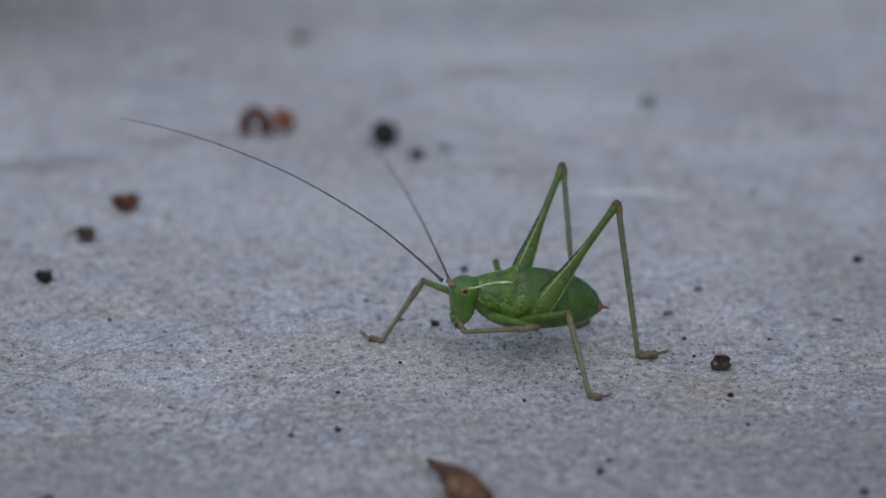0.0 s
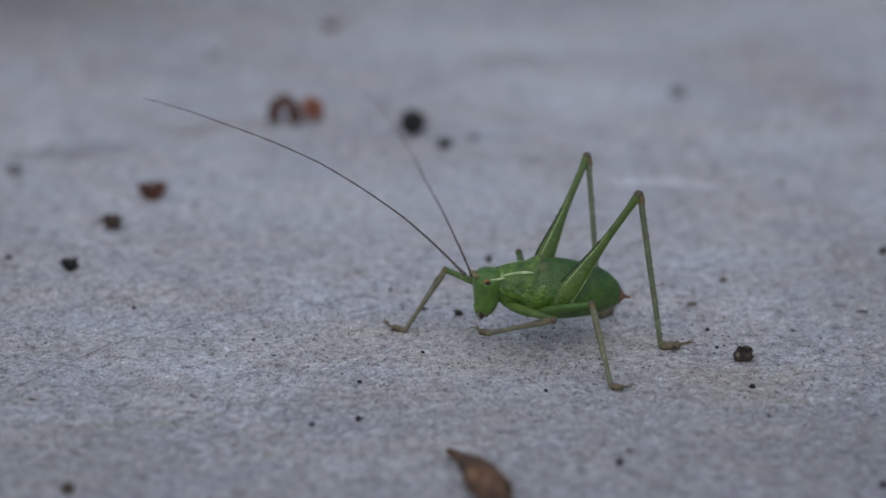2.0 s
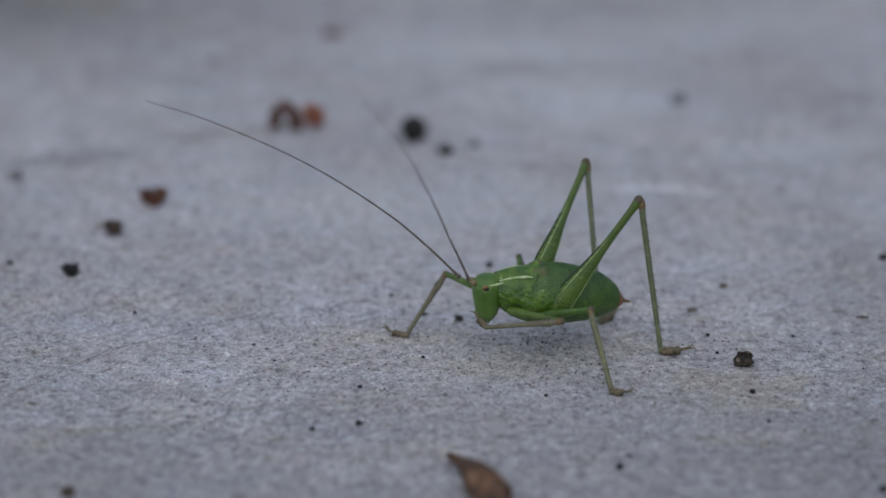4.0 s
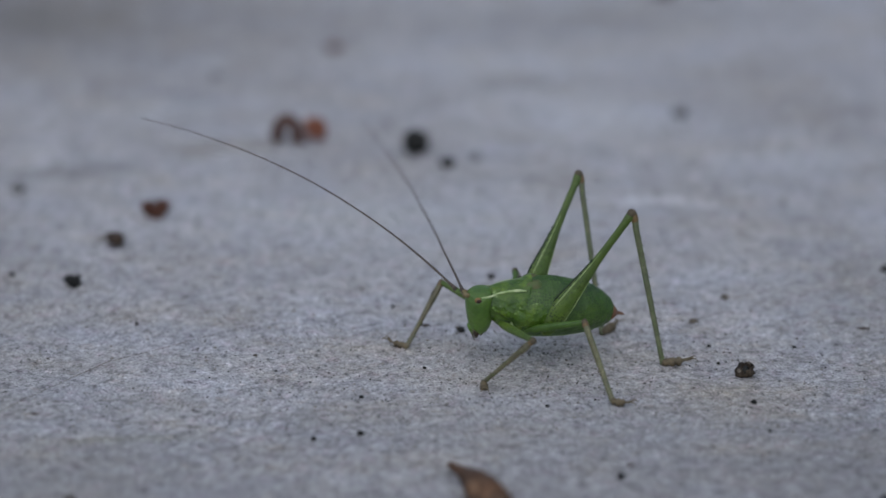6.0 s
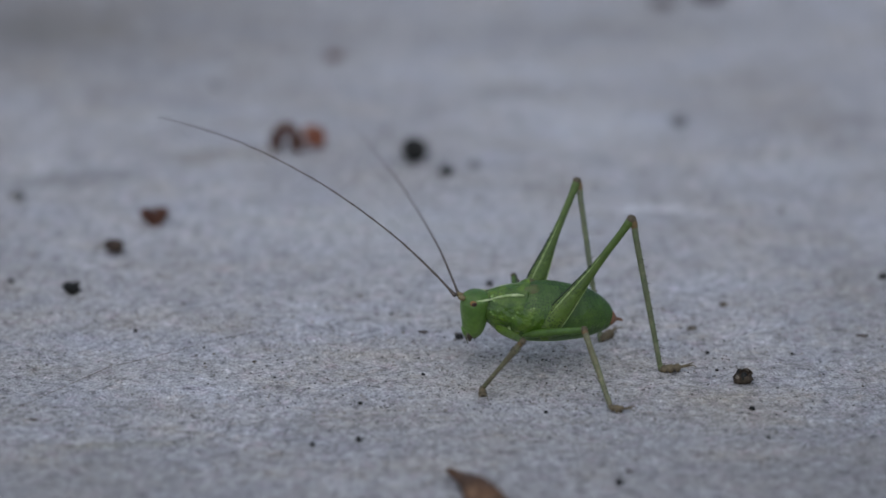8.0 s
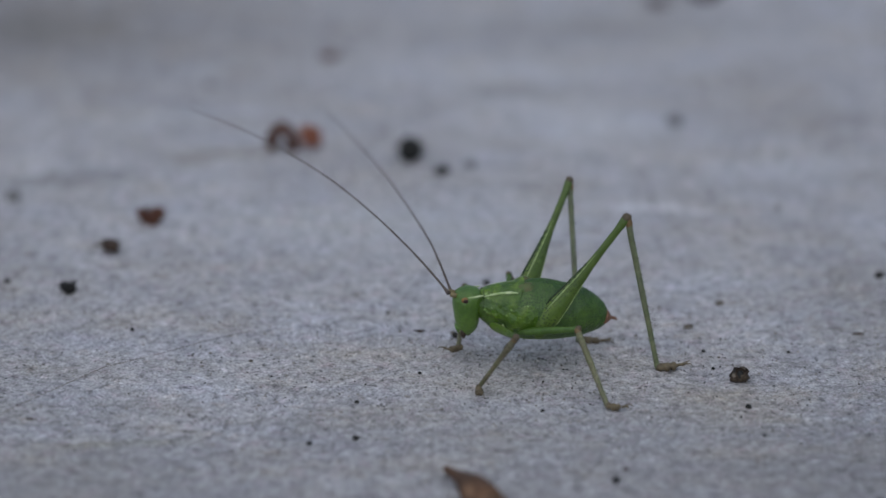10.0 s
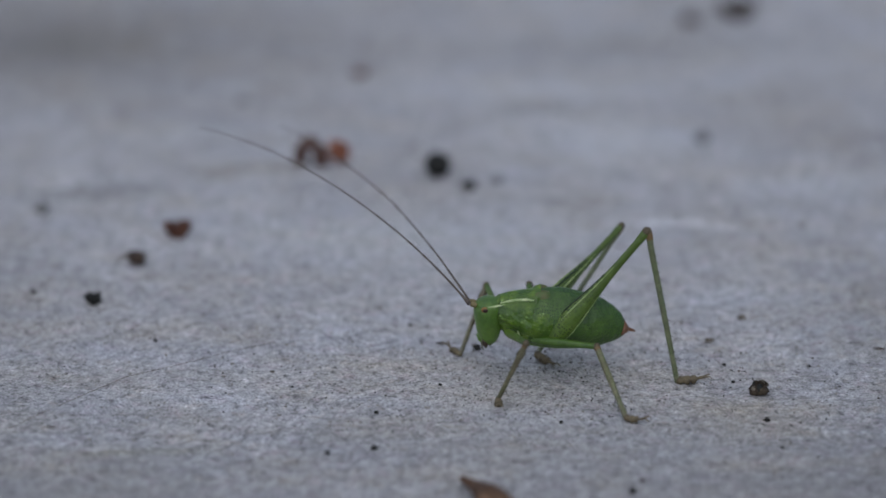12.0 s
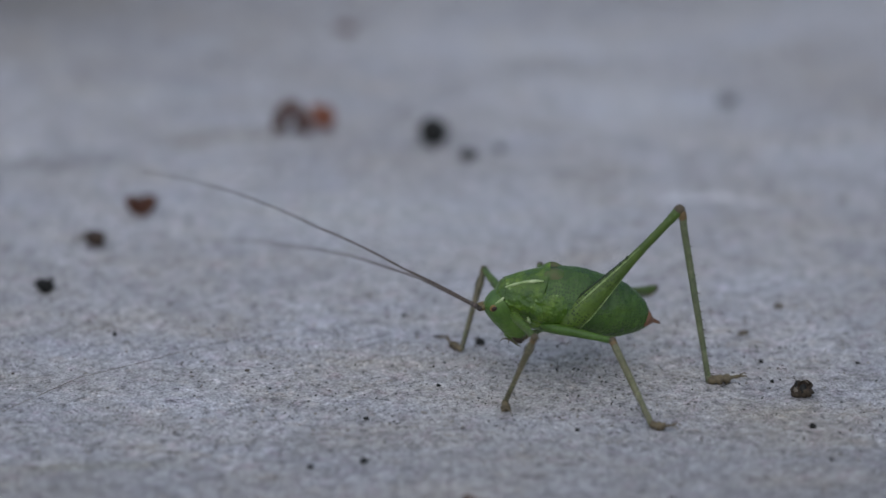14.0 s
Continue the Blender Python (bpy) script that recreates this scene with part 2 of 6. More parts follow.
MIDSHANK = green_material("grey_olive_shank", (0.150, 0.146, 0.074), (0.100, 0.094, 0.046), (0.205, 0.196, 0.106), 0.5, 4200)
SPINE = horn_material("dark_spine", (0.075, 0.065, 0.034), (0.040, 0.034, 0.020))
WING = horn_material("brown_green_wing_stub", (0.160, 0.104, 0.060), (0.058, 0.122, 0.022), 0.5, 620)
RIM = horn_material("dark_green_rim", (0.022, 0.042, 0.012), (0.012, 0.024, 0.008), 0.6, 2400)
RUST = horn_material("rust_tail", (0.230, 0.110, 0.058), (0.110, 0.056, 0.030))
EYE = horn_material("red_brown_eye", (0.240, 0.135, 0.036), (0.120, 0.056, 0.018), 0.35, 3000)
CORE = horn_material("dark_eye_core", (0.040, 0.014, 0.008), (0.020, 0.008, 0.006), 0.35, 3000)
SOCKET = horn_material("straw_socket", (0.230, 0.185, 0.085), (0.110, 0.080, 0.036))
FEELER = feeler_material()
PALP = horn_material("dull_palp", (0.130, 0.130, 0.070), (0.070, 0.075, 0.036))
JAW = horn_material("dark_jaw", (0.085, 0.056, 0.032), (0.026, 0.019, 0.012), 0.4, 1500)


# ---- building helpers ----
MM = 0.001


def mm(x, y, z, rx=0, ry=0, rz=0):
    """A pose in millimetres and degrees."""
    return pose(x * MM, y * MM, z * MM, rx, ry, rz)


def smooth(data):
    for p in data.polygons:
        p.use_smooth = True
    return data


def to_mesh(name, bm, material):
    bmesh.ops.recalc_face_normals(bm, faces=bm.faces)
    data = bpy.data.meshes.new(name)
    bm.to_mesh(data)
    bm.free()
    data.materials.append(material)
    return smooth(data)


def part(name, mesh, material, parent, label=""):
    """Links a bmesh (or a mesh that is shared) as one mesh object under a thing or a part."""
    data = mesh if isinstance(mesh, bpy.types.Mesh) else to_mesh(name, mesh, material)
    ob = new(name, data)
    ob.parent = parent
    return tagged(ob, label)


def thing(name, mesh, material, m, label, category, group=""):
    data = mesh if isinstance(mesh, bpy.types.Mesh) else to_mesh(name, mesh, material)
    ob = new(name, data)
    ob.matrix_basis = m
    return tagged(ob, label, category, group)


def rings(bm, loops, close=True, ends=True):
    """Skins loops of points one after another."""
    rows = [[bm.verts.new(p) for p in loop] for loop in loops]
    n = len(rows[0])
    for a, b in zip(rows[:-1], rows[1:]):
        for i in range(n if close else n - 1):
            j = (i + 1) % n
            bm.faces.new((a[i], a[j], b[j], b[i]))
    if ends:
        bm.faces.new(rows[0][::-1])
        bm.faces.new(rows[-1])
    return rows


def limb(sections, n=14):
    """A limb along z. Sections in mm: z, shift towards its back, half depth, half width."""
    bm = bmesh.new()
    loops = []
    for z, off, rx, ry in sections:
        loops.append([Vector(((off + rx * math.cos(a)) * MM, ry * math.sin(a) * MM, z * MM)) for a in (2 * math.pi * i / n for i in range(n))])
    rings(bm, loops)
    return bm


def eased(table, x):
    """Smooth reading of a table of (x, value, value, ...)."""
    for a, b in zip(table[:-1], table[1:]):
        lo, hi = min(a[0], b[0]), max(a[0], b[0])
        if lo <= x <= hi:
            w = (x - a[0]) / (b[0] - a[0])
            return [p + (q - p) * w for p, q in zip(a[1:], b[1:])]
    return list(table[0][1:]) if abs(x - table[0][0]) < abs(x - table[-1][0]) else list(table[-1][1:])


def pebble(radius, seed, flat=0.75, rough=0.22, level=2):
    """A worn crumb: a ball pushed about by noise, flattened below."""
    bm = bmesh.new()
    bmesh.ops.create_icosphere(bm, subdivisions=level, radius=1)
    for v in bm.verts:
        k = 1 + rough * noise.noise(v.co * 1.3 + Vector((seed * 7.1, seed * 3.3, 0))) + 0.5 * rough * noise.noise(v.co * 3.1 + Vector((0, seed * 5.7, 1)))
        v.co = Vector((v.co.x * k, v.co.y * k, v.co.z * k * flat)) * radius * MM
    return bm


# ---- the ground: one sheet of pale concrete ----
def ground():
    def steps(lo, hi, step, out):
        inner = np.arange(lo, hi + step / 2, step)
        grow = step * np.cumsum(1.28 ** np.arange(1, 60))
        grow = grow[grow < out]
        return np.concatenate([lo - grow[::-1], inner, hi + grow])

    xs, ys = steps(-0.052, 0.052, 0.0006, 60), steps(-0.062, 0.085, 0.0007, 60)
    gx, gy = np.meshgrid(xs, ys)
    flat_x, flat_y = gx.ravel(), gy.ravel()
    z = np.zeros(len(flat_x))
    near = np.where((np.abs(flat_x) < 0.06) & (flat_y > -0.07) & (flat_y < 0.1))[0]
    for i in near:
        p = Vector((flat_x[i], flat_y[i], 0.0))
        z[i] = 0.00007 * noise.noise(p * 1100) + 0.00006 * noise.noise(p * 420) + 0.00008 * noise.noise(p * 90)
    nx, ny = len(xs), len(ys)
    a = (np.arange(ny - 1)[:, None] * nx + np.arange(nx - 1)[None, :]).ravel()
    faces = np.stack([a, a + 1, a + nx + 1, a + nx], 1)
    data = bpy.data.meshes.new("ground")
    data.from_pydata(np.stack([flat_x, flat_y, z], 1).tolist(), [], faces.tolist())
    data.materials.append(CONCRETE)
    smooth(data)
    return tagged(new("ground", data), "weathered pale grey concrete slab with sandy stains", "ground", kind="structure")


ground()


# ---- the bush cricket ----
CRICKET = {}
# Outline of the trunk along its axis, mm: x, centre height, half height, half width.
TRUNK = ((4.62, -0.15, 0.40, 0.36), (4.5, 0.00, 0.68, 0.68), (4.32, 0.04, 0.96, 0.92), (4.08, 0.02, 1.13, 1.10), (3.65, -0.04, 1.36, 1.27), (3.2, -0.13, 1.63, 1.47), (2.74, -0.17, 1.81, 1.65), (2.0, -0.21, 2.05, 1.85), (1.37, -0.2, 2.21, 2.02),
         (0.6, -0.12, 2.33, 2.16), (0.0, -0.08, 2.38, 2.22), (-0.7, -0.02, 2.40, 2.24), (-1.37, 0.0, 2.36, 2.20), (-2.1, 0.0, 2.28, 2.08), (-2.74, 0.03, 2.19, 1.96),
         (-3.4, 0.07, 2.11, 1.78), (-4.1, 0.04, 1.90, 1.54), (-4.7, 0.00, 1.66, 1.30), (-5.25, -0.05, 1.38, 1.06), (-5.7, -0.10, 1.06, 0.82), (-6.05, -0.19, 0.68, 0.54), (-6.28, -0.26, 0.30, 0.26))


def trunk_at(x, angle, out=0.0):
    """A point on the trunk: angle from the top, to the left; out: mm proud of it."""
    c, h, w = eased(TRUNK, x)
    return Vector((x, math.sin(angle) * (w + out), c + math.cos(angle) * (h + out))) * MM


def shell(x0, x1, a0, a1, out, thick, nx=14, na=16, edge=None, bow=0.0):
    """A plate that lies on the trunk between two stations and two angles (degrees). bow: how far its end is drawn out at the top."""
    bm = bmesh.new()
    top, low = [], []
    for i in range(nx + 1):
        u = i / nx
        row, under = [], []
        for j in range(na + 1):
            v = j / na
            a = radians(a0 + (a1 - a0) * v)
            x = x0 + (x1 - x0) * u * (1 + bow * (math.cos(a) - 0.6))
            lift = out * min(1, 6 * v, 6 * (1 - v)) ** 0.5 if edge is None else out * edge(u, v)
            row.append(trunk_at(x, a, lift))
            under.append(trunk_at(x, a, lift - thick))
        top.append(row)
        low.append(under)
    vt = [[bm.verts.new(p) for p in r] for r in top]
    vl = [[bm.verts.new(p) for p in r] for r in low]
    for i in range(nx):
        for j in range(na):
            bm.faces.new((vt[i][j], vt[i][j + 1], vt[i + 1][j + 1], vt[i + 1][j]))
            bm.faces.new((vl[i][j], vl[i + 1][j], vl[i + 1][j + 1], vl[i][j + 1]))
    for i in range(nx):
        bm.faces.new((vt[i][0], vt[i + 1][0], vl[i + 1][0], vl[i][0]))
        bm.faces.new((vt[i][na], vl[i][na], vl[i + 1][na], vt[i + 1][na]))
    for j in range(na):
        bm.faces.new((vt[0][j], vl[0][j], vl[0][j + 1], vt[0][j + 1]))
        bm.faces.new((vt[nx][j], vt[nx][j + 1], vl[nx][j + 1], vl[nx][j]))
    return bm


def curved_tube(points, radii, n=8):
    """A round tube through points (mm)."""
    bm = bmesh.new()
    pts = [Vector(p) for p in points]
    loops = []
    for i, p in enumerate(pts):
        d = (pts[min(i + 1, len(pts) - 1)] - pts[max(i - 1, 0)]).normalized()
        u = d.cross(Vector((0.3, 0.9, 0.2))).normalized()
        v = d.cross(u)
        loops.append([(p + (u * math.cos(a) + v * math.sin(a)) * radii[i]) * MM for a in (2 * math.pi * k / n for k in range(n))])
    rings(bm, loops)
    return bm


# The pale line along the flank: station, angle from the top.
STRIPE_LINE = ((4.06, 46), (3.5, 40), (2.8, 36.5), (2.1, 36), (1.55, 38))


def ribbon(line, side, half):
    """A low ridge on the trunk along stations and angles; half widths in mm."""
    pts, rad = [], []
    n = 6
    for k in range((len(line) - 1) * n + 1):
        i, f = min(k // n, len(line) - 2), k / n - min(k // n, len(line) - 2)
        x, a = (line[i][j] + (line[i + 1][j] - line[i][j]) * f for j in (0, 1))
        r = half[i] + (half[i + 1] - half[i]) * f
        pts.append(trunk_at(x, radians(side * (a + 3.5 - 3.5 * side)), 0.075 + 0.1 * r) / MM)
        rad.append(r * (1 + 0.12 * noise.noise(Vector((k * 0.9, side, 0)))))
    return curved_tube(pts, rad, 8)


def build_trunk(root):
    bm = bmesh.new()
    loops, n = [], 40
    stations = 96
    for i in range(stations + 1):
        x = 1.5 + (-6.28 - 1.5) * i / stations
        # nine overlapping rings, each a little proud at its hind edge
        k = (0.9 - x) / 0.74
        proud = 0.03 * (k - math.floor(k)) ** 3 if 0 < k < 9 else 0.0
        loops.append([trunk_at(x, a, proud * (0.5 + 0.5 * math.cos(a))) for a in (2 * math.pi * j / n for j in range(n))])
    rings(bm, loops)
    abdomen = part("abdomen", bm, SPECKLED, root, "plump green abdomen with dark speckles in nine rings")
    CRICKET["body"] = abdomen
    bm = bmesh.new()
    rings(bm, [[trunk_at(x, a, -0.06 if x < 1.5 else 0.0) for a in (2 * math.pi * j / n for j in range(n))] for x in np.linspace(0.9, 4.62, 36)])
    thorax = part("thorax", bm, GREEN, root, "mottled green thorax")
    CRICKET["thorax"] = thorax
    def saddle(u, v):
        top = max(0.0, math.cos(radians(216 * v - 108)))
        sink = min(1.0, max(0.0, (u - 0.60) / 0.40)) ** 1.5 * (1 - top) ** 0.4
        return (0.6 * (1 - 1.7 * sink) + 95.0 * max(0, u - 0.80) * max(0.0, top - 0.80)) * min(1, 8 * v, 8 * (1 - v))

    # saddle over the front of the trunk, its hind edge raised
    part("pronotum", shell(4.08, 1.35, -108, 108, 0.09, 0.14, 22, 34, saddle, 0.30), GREEN, thorax, "green saddle-shaped neck shield")
    part("front_rim", curved_tube([trunk_at(4.07, radians(a), 0.03) / MM for a in range(-92, 93, 8)], [0.022] * 24, 6), RIM, thorax, "dark line at the shield's front edge")
    for side in (1, -1):
        part("stripe", ribbon(STRIPE_LINE, side, (0.05, 0.09, 0.115, 0.125, 0.06)), STRIPE, thorax, "cream line along the shield's edge")
        part("wing_stub", shell(1.75, 0.0, side * 2, side * 40, 0.20, 0.5, 18, 16, lambda u, v: 2.3 * math.sin(math.pi * min(1, u * 0.9 + 0.1)) * math.sin(math.pi * v) - 1.0), WING, thorax, "stubby green wing pad with a brown patch")
        part("pale_membrane", ribbon(((2.45, 112), (2.36, 119), (2.24, 126)), side, (0.04, 0.13, 0.05)), STRIPE, thorax, "whitish skin at the base of the fore leg")
        # flank plates above the leg bases
        part("flank_plate", shell(2.45, 1.25, side * 80, side * 126, 0.10, 0.3, 12, 12, lambda u, v: 2 * math.sin(math.pi * u) ** 0.6 * math.sin(math.pi * v) ** 0.6 - 1), GREEN, thorax)
        part("flank_plate", shell(1.75, -0.25, side * 58, side * 128, 0.09, 0.3, 16, 14, lambda u, v: 2.2 * math.sin(math.pi * u) ** 0.6 * math.sin(math.pi * v) ** 0.6 - 1), GREEN, abdomen)
        part("cercus", curved_tube([(-6.0, side * 0.12, -0.2), (-6.4, side * 0.2, -0.2), (-6.75, side * 0.2, -0.26), (-7.05, side * 0.12, -0.30)], [0.10, 0.085, 0.065, 0.035]), RUST, abdomen, "rust-brown tail feeler")
    part("tail_plate", curved_tube([(-5.9, 0, -0.20), (-6.2, 0, -0.25), (-6.55, 0, -0.28)], [0.74, 0.50, 0.14], 14), RUST, abdomen, "rust-brown tail end")
    # pale sutures between belly and back
    part("belly", shell(2.6, -4.6, 148, 212, 0.05, 0.12, 30, 14, lambda u, v: math.sin(math.pi * v) ** 0.5), FACE, abdomen, "paler green belly")


# Head by height, mm from the neck joint: z, front x, hind x, half width.
SKULL = ((0.94, 1.22, 0.60, 0.25), (0.86, 1.52, 0.26, 0.72), (0.68, 1.86, 0.04, 1.02), (0.42, 2.12, -0.08, 1.24), (0.05, 2.22, -0.08, 1.32), (-0.35, 2.18, -0.05, 1.31), (-0.8, 2.10, 0.0, 1.23),
         (-1.3, 1.96, -0.06, 1.12), (-1.8, 1.82, -0.06, 0.98), (-2.2, 1.68, 0.02, 0.82), (-2.6, 1.46, 0.20, 0.60), (-2.9, 1.18, 0.46, 0.28))


def build_head(root):
    bm = bmesh.new()
    n = 28
    loops = []
    for i in range(45):
        z = 0.94 + (-2.9 - 0.94) * i / 44
        f, h, w = eased(SKULL[::1], z)
        c, r = (f + h) / 2, (f - h) / 2
        loops.append([Vector((c + r * math.cos(a), w * math.sin(a), z)) * MM for a in (2 * math.pi * j / n for j in range(n))])
    rings(bm, loops)
    head = part("head", bm, FACE, root, "smooth pale green head with a long face")
    CRICKET["head"] = head
    for side in (1, -1):
        bm = bmesh.new()
        bmesh.ops.create_uvsphere(bm, u_segments=18, v_segments=12, radius=1)
        for v in bm.verts:
            v.co = Vector((1.38 + v.co.x * 0.36, side * (1.03 + v.co.y * 0.25), 0.25 + v.co.z * 0.26)) * MM
        part("eye", bm, EYE, head, "red-brown oval eye with a dark core")
        bm = bmesh.new()
        bmesh.ops.create_uvsphere(bm, u_segments=12, v_segments=8, radius=1)
        for v in bm.verts:
            v.co = Vector((1.40 + v.co.x * 0.22, side * (1.215 + v.co.y * 0.085), 0.25 + v.co.z * 0.165)) * MM
        part("pupil", bm, CORE, head, "dark core of the eye")
        part("cheek_stripe", curved_tube([(1.24, side * 1.10, 0.50), (0.8, side * 1.10, 0.56), (0.35, side * 1.00, 0.64), (0.0, side * 0.92, 0.70)], [0.05, 0.085, 0.085, 0.05]), STRIPE, head, "short cream line behind the eye")
        part("antenna_socket", curved_tube([(1.95, side * 0.30, 0.30), (2.25, side * 0.34, 0.38), (2.5, side * 0.35, 0.42)], [0.20, 0.21, 0.17], 12), SOCKET, head, "straw-coloured socket")
        part("palp", curved_tube([(1.30, side * 0.45, -2.4), (1.42, side * 0.50, -2.6), (1.36, side * 0.50, -2.95), (1.16, side * 0.44, -3.3)], [0.06, 0.055, 0.05, 0.035]), PALP, head, "pale jointed mouth feeler")
        part("palp", curved_tube([(0.66, side * 0.4, -2.4), (0.62, side * 0.44, -2.7), (0.74, side * 0.42, -2.95)], [0.06, 0.055, 0.035]), PALP, head)
        part("jaw", curved_tube([(1.18, side * 0.36, -2.35), (1.08, side * 0.28, -2.8), (0.98, side * 0.10, -3.2)], [0.22, 0.26, 0.12], 10), JAW, head, "dark-tipped jaw")
    part("labium", curved_tube([(0.95, 0, -2.2), (0.74, 0, -2.62), (0.66, 0, -2.98)], [0.36, 0.44, 0.16], 12), JAW, head, "brown underside of the mouth")
    part("lip", curved_tube([(1.42, 0, -2.1), (1.32, 0, -2.55), (1.12, 0, -2.95)], [0.42, 0.34, 0.12], 12), FACE, head)


def build_antenna(root, side, sags):
    """Four stiff pieces, each with its own slight bow."""
    lengths = (6.6, 7.8, 7.8, 7.8)
    radii = (0.098, 0.070, 0.054, 0.042, 0.022)
    pieces = []
    for i in range(4):
        pts, rad = [], []
        m = 16
        for k in range(m + 1):
            u = k / m
            bow = 4 * u * (1 - u)
            knot = 0.010 if k % 4 == 2 else 0.0
            pts.append((sags[i][0] * bow, sags[i][1] * bow, lengths[i] * u))
            rad.append(radii[i] + (radii[i + 1] - radii[i]) * u + knot)
        if i == 0:
            rad[0], rad[1] = 0.18, 0.14
        name = "antenna" if i == 0 else "flagellum"
        pieces.append(part(name, curved_tube(pts, rad, 8), FEELER, root if i == 0 else pieces[0], "hair-thin brown feeler swept forward" if i == 0 else ""))
    CRICKET["antenna_" + side] = pieces


SHARED = {}


def shared(key, make, material):
    if key not in SHARED:
        SHARED[key] = to_mesh(key, make(), material)
    return SHARED[key]


def spine_mesh():
    bm = bmesh.new()
    bmesh.ops.create_cone(bm, cap_ends=True, segments=6, radius1=0.048 * MM, radius2=0.008 * MM, depth=0.26 * MM)
    return bm


def claw_mesh():
    return curved_tube([(0, 0, 0), (0.10, 0, 0.28), (0.12, 0, 0.52), (-0.06, 0, 0.70)], [0.07, 0.06, 0.045, 0.012], 6)


def build_leg(root, kind, side, femur_len, tibia_len):
    y = 1 if side == "left" else -1
    if kind == "hind":
        f = femur_len
        sections = [(-0.5, 0.0, 0.20, 0.20), (-0.2, 0.0, 0.55, 0.42), (0.5, 0.05, 0.80, 0.58), (1.6, 0.06, 0.86, 0.60), (2.8, 0.06, 0.78, 0.54), (4.0, 0.06, 0.63, 0.44), (5.2, 0.07, 0.49, 0.35),
                    (6.6, 0.08, 0.36, 0.27), (8.0, 0.09, 0.30, 0.24), (f - 1.2, 0.11, 0.29, 0.24), (f - 0.5, 0.13, 0.34, 0.28), (f - 0.15, 0.15, 0.35, 0.28), (f + 0.1, 0.12, 0.24, 0.19)]
        mat, label = THIGH, "long tapered green thigh with dark points"
    else:
        f = femur_len
        root_z = 0.35 if kind == "fore" else -0.3
        sections = [(root_z, 0.0, 0.15, 0.17), (root_z + 0.25, 0.0, 0.25, 0.27), (root_z + 0.8, 0.0, 0.32, 0.31), (f * 0.35, 0.0, 0.33, 0.30), (f * 0.6, 0.0, 0.29, 0.26), (f * 0.82, 0.0, 0.24, 0.22), (f - 0.3, 0.0, 0.24, 0.22), (f, 0.0, 0.24, 0.22), (f + 0.18, 0.0, 0.14, 0.13)]
        mat, label = (MIDTHIGH if kind == "middle" else THIGH), "short green thigh"
    femur = part("femur", shared(kind + "_femur", lambda: limb(sections, 18), mat), mat, root, label)
    CRICKET[kind + "_femur_" + side] = femur
    # knee lobes
    knee = part("knee", shared(kind + "_knee", lambda: limb([(-0.42, 0.13, 0.18, 0.18), (-0.16, 0.16, 0.35, 0.28), (0.12, 0.17, 0.37, 0.28), (0.30, 0.15, 0.27, 0.20), (0.37, 0.13, 0.12, 0.10)] if kind == "hind" else [(-0.3, 0, 0.12, 0.12), (-0.1, 0, 0.29, 0.27), (0.12, 0, 0.27, 0.25), (0.24, 0, 0.12, 0.12)], 12), KNEE), KNEE, femur, "amber-brown knee")
    knee.matrix_basis = mm(0, 0, f)
    if kind == "hind":
        for face in (y, -y):
            pts = [(0.70, face * 0.41, 1.7), (0.67, face * 0.39, 2.3), (0.63, face * 0.37, 2.9), (0.53, face * 0.31, 4.0), (0.42, face * 0.25, 5.2), (0.34, face * 0.20, 6.4), (0.30, face * 0.18, 7.6)]
            part("stripe", curved_tube(pts, [0.02, 0.05, 0.07, 0.07, 0.055, 0.035, 0.015]), PALE_RIDGE, femur, "pale ridge along the thigh")
            pts = [(-0.62, face * 0.33, 0.6), (-0.66, face * 0.35, 1.6), (-0.57, face * 0.34, 2.8), (-0.44, face * 0.29, 4.0), (-0.33, face * 0.23, 5.2)]
            part("lower_ridge", curved_tube(pts, [0.02, 0.045, 0.045, 0.035, 0.015]), PALE_RIDGE, femur)
            # small dark teeth between the pale ridge and the back
            for k in range(9):
                z = 1.5 + 0.62 * k
                off = eased(((1.0, 0.78, 0.26), (2.8, 0.72, 0.24), (4.0, 0.58, 0.20), (7.6, 0.35, 0.12)), z)
                tooth = part("dark_mark", shared("dark_mark", lambda: pebble(0.055, 4, 2.6, 0.2, 1), RIM), RIM, femur)
                tooth.matrix_basis = mm(off[0], face * off[1], z)
        part("back_ridge", curved_tube([(0.90, 0, 1.2), (0.85, 0, 2.6), (0.66, 0, 4.0), (0.51, 0, 5.2), (0.39, 0, 6.8)], [0.03, 0.10, 0.11, 0.10, 0.04]), RIM, femur, "dark upper ridge of the thigh")
    # shank
    t = tibia_len
    if kind == "hind":
        sec = [(-0.15, 0.0, 0.12, 0.12), (0.0, 0.05, 0.22, 0.2), (0.5, 0.05, 0.27, 0.22), (1.2, 0.0, 0.24, 0.20), (t * 0.5, 0.0, 0.235, 0.19), (t * 0.85, 0.0, 0.20, 0.17), (t - 0.3, 0.0, 0.21, 0.19), (t + 0.05, 0.0, 0.22, 0.2), (t + 0.15, 0.0, 0.1, 0.1)]
    elif kind == "fore":
        sec = [(-0.1, 0.0, 0.12, 0.12), (0.0, 0.0, 0.21, 0.2), (0.5, 0.0, 0.25, 0.24), (1.1, 0.02, 0.31, 0.31), (1.7, 0.0, 0.25, 0.24), (t * 0.6, 0.0, 0.19, 0.18), (t - 0.3, 0.0, 0.19, 0.18), (t + 0.05, 0.0, 0.2, 0.19), (t + 0.14, 0.0, 0.1, 0.1)]
    else:
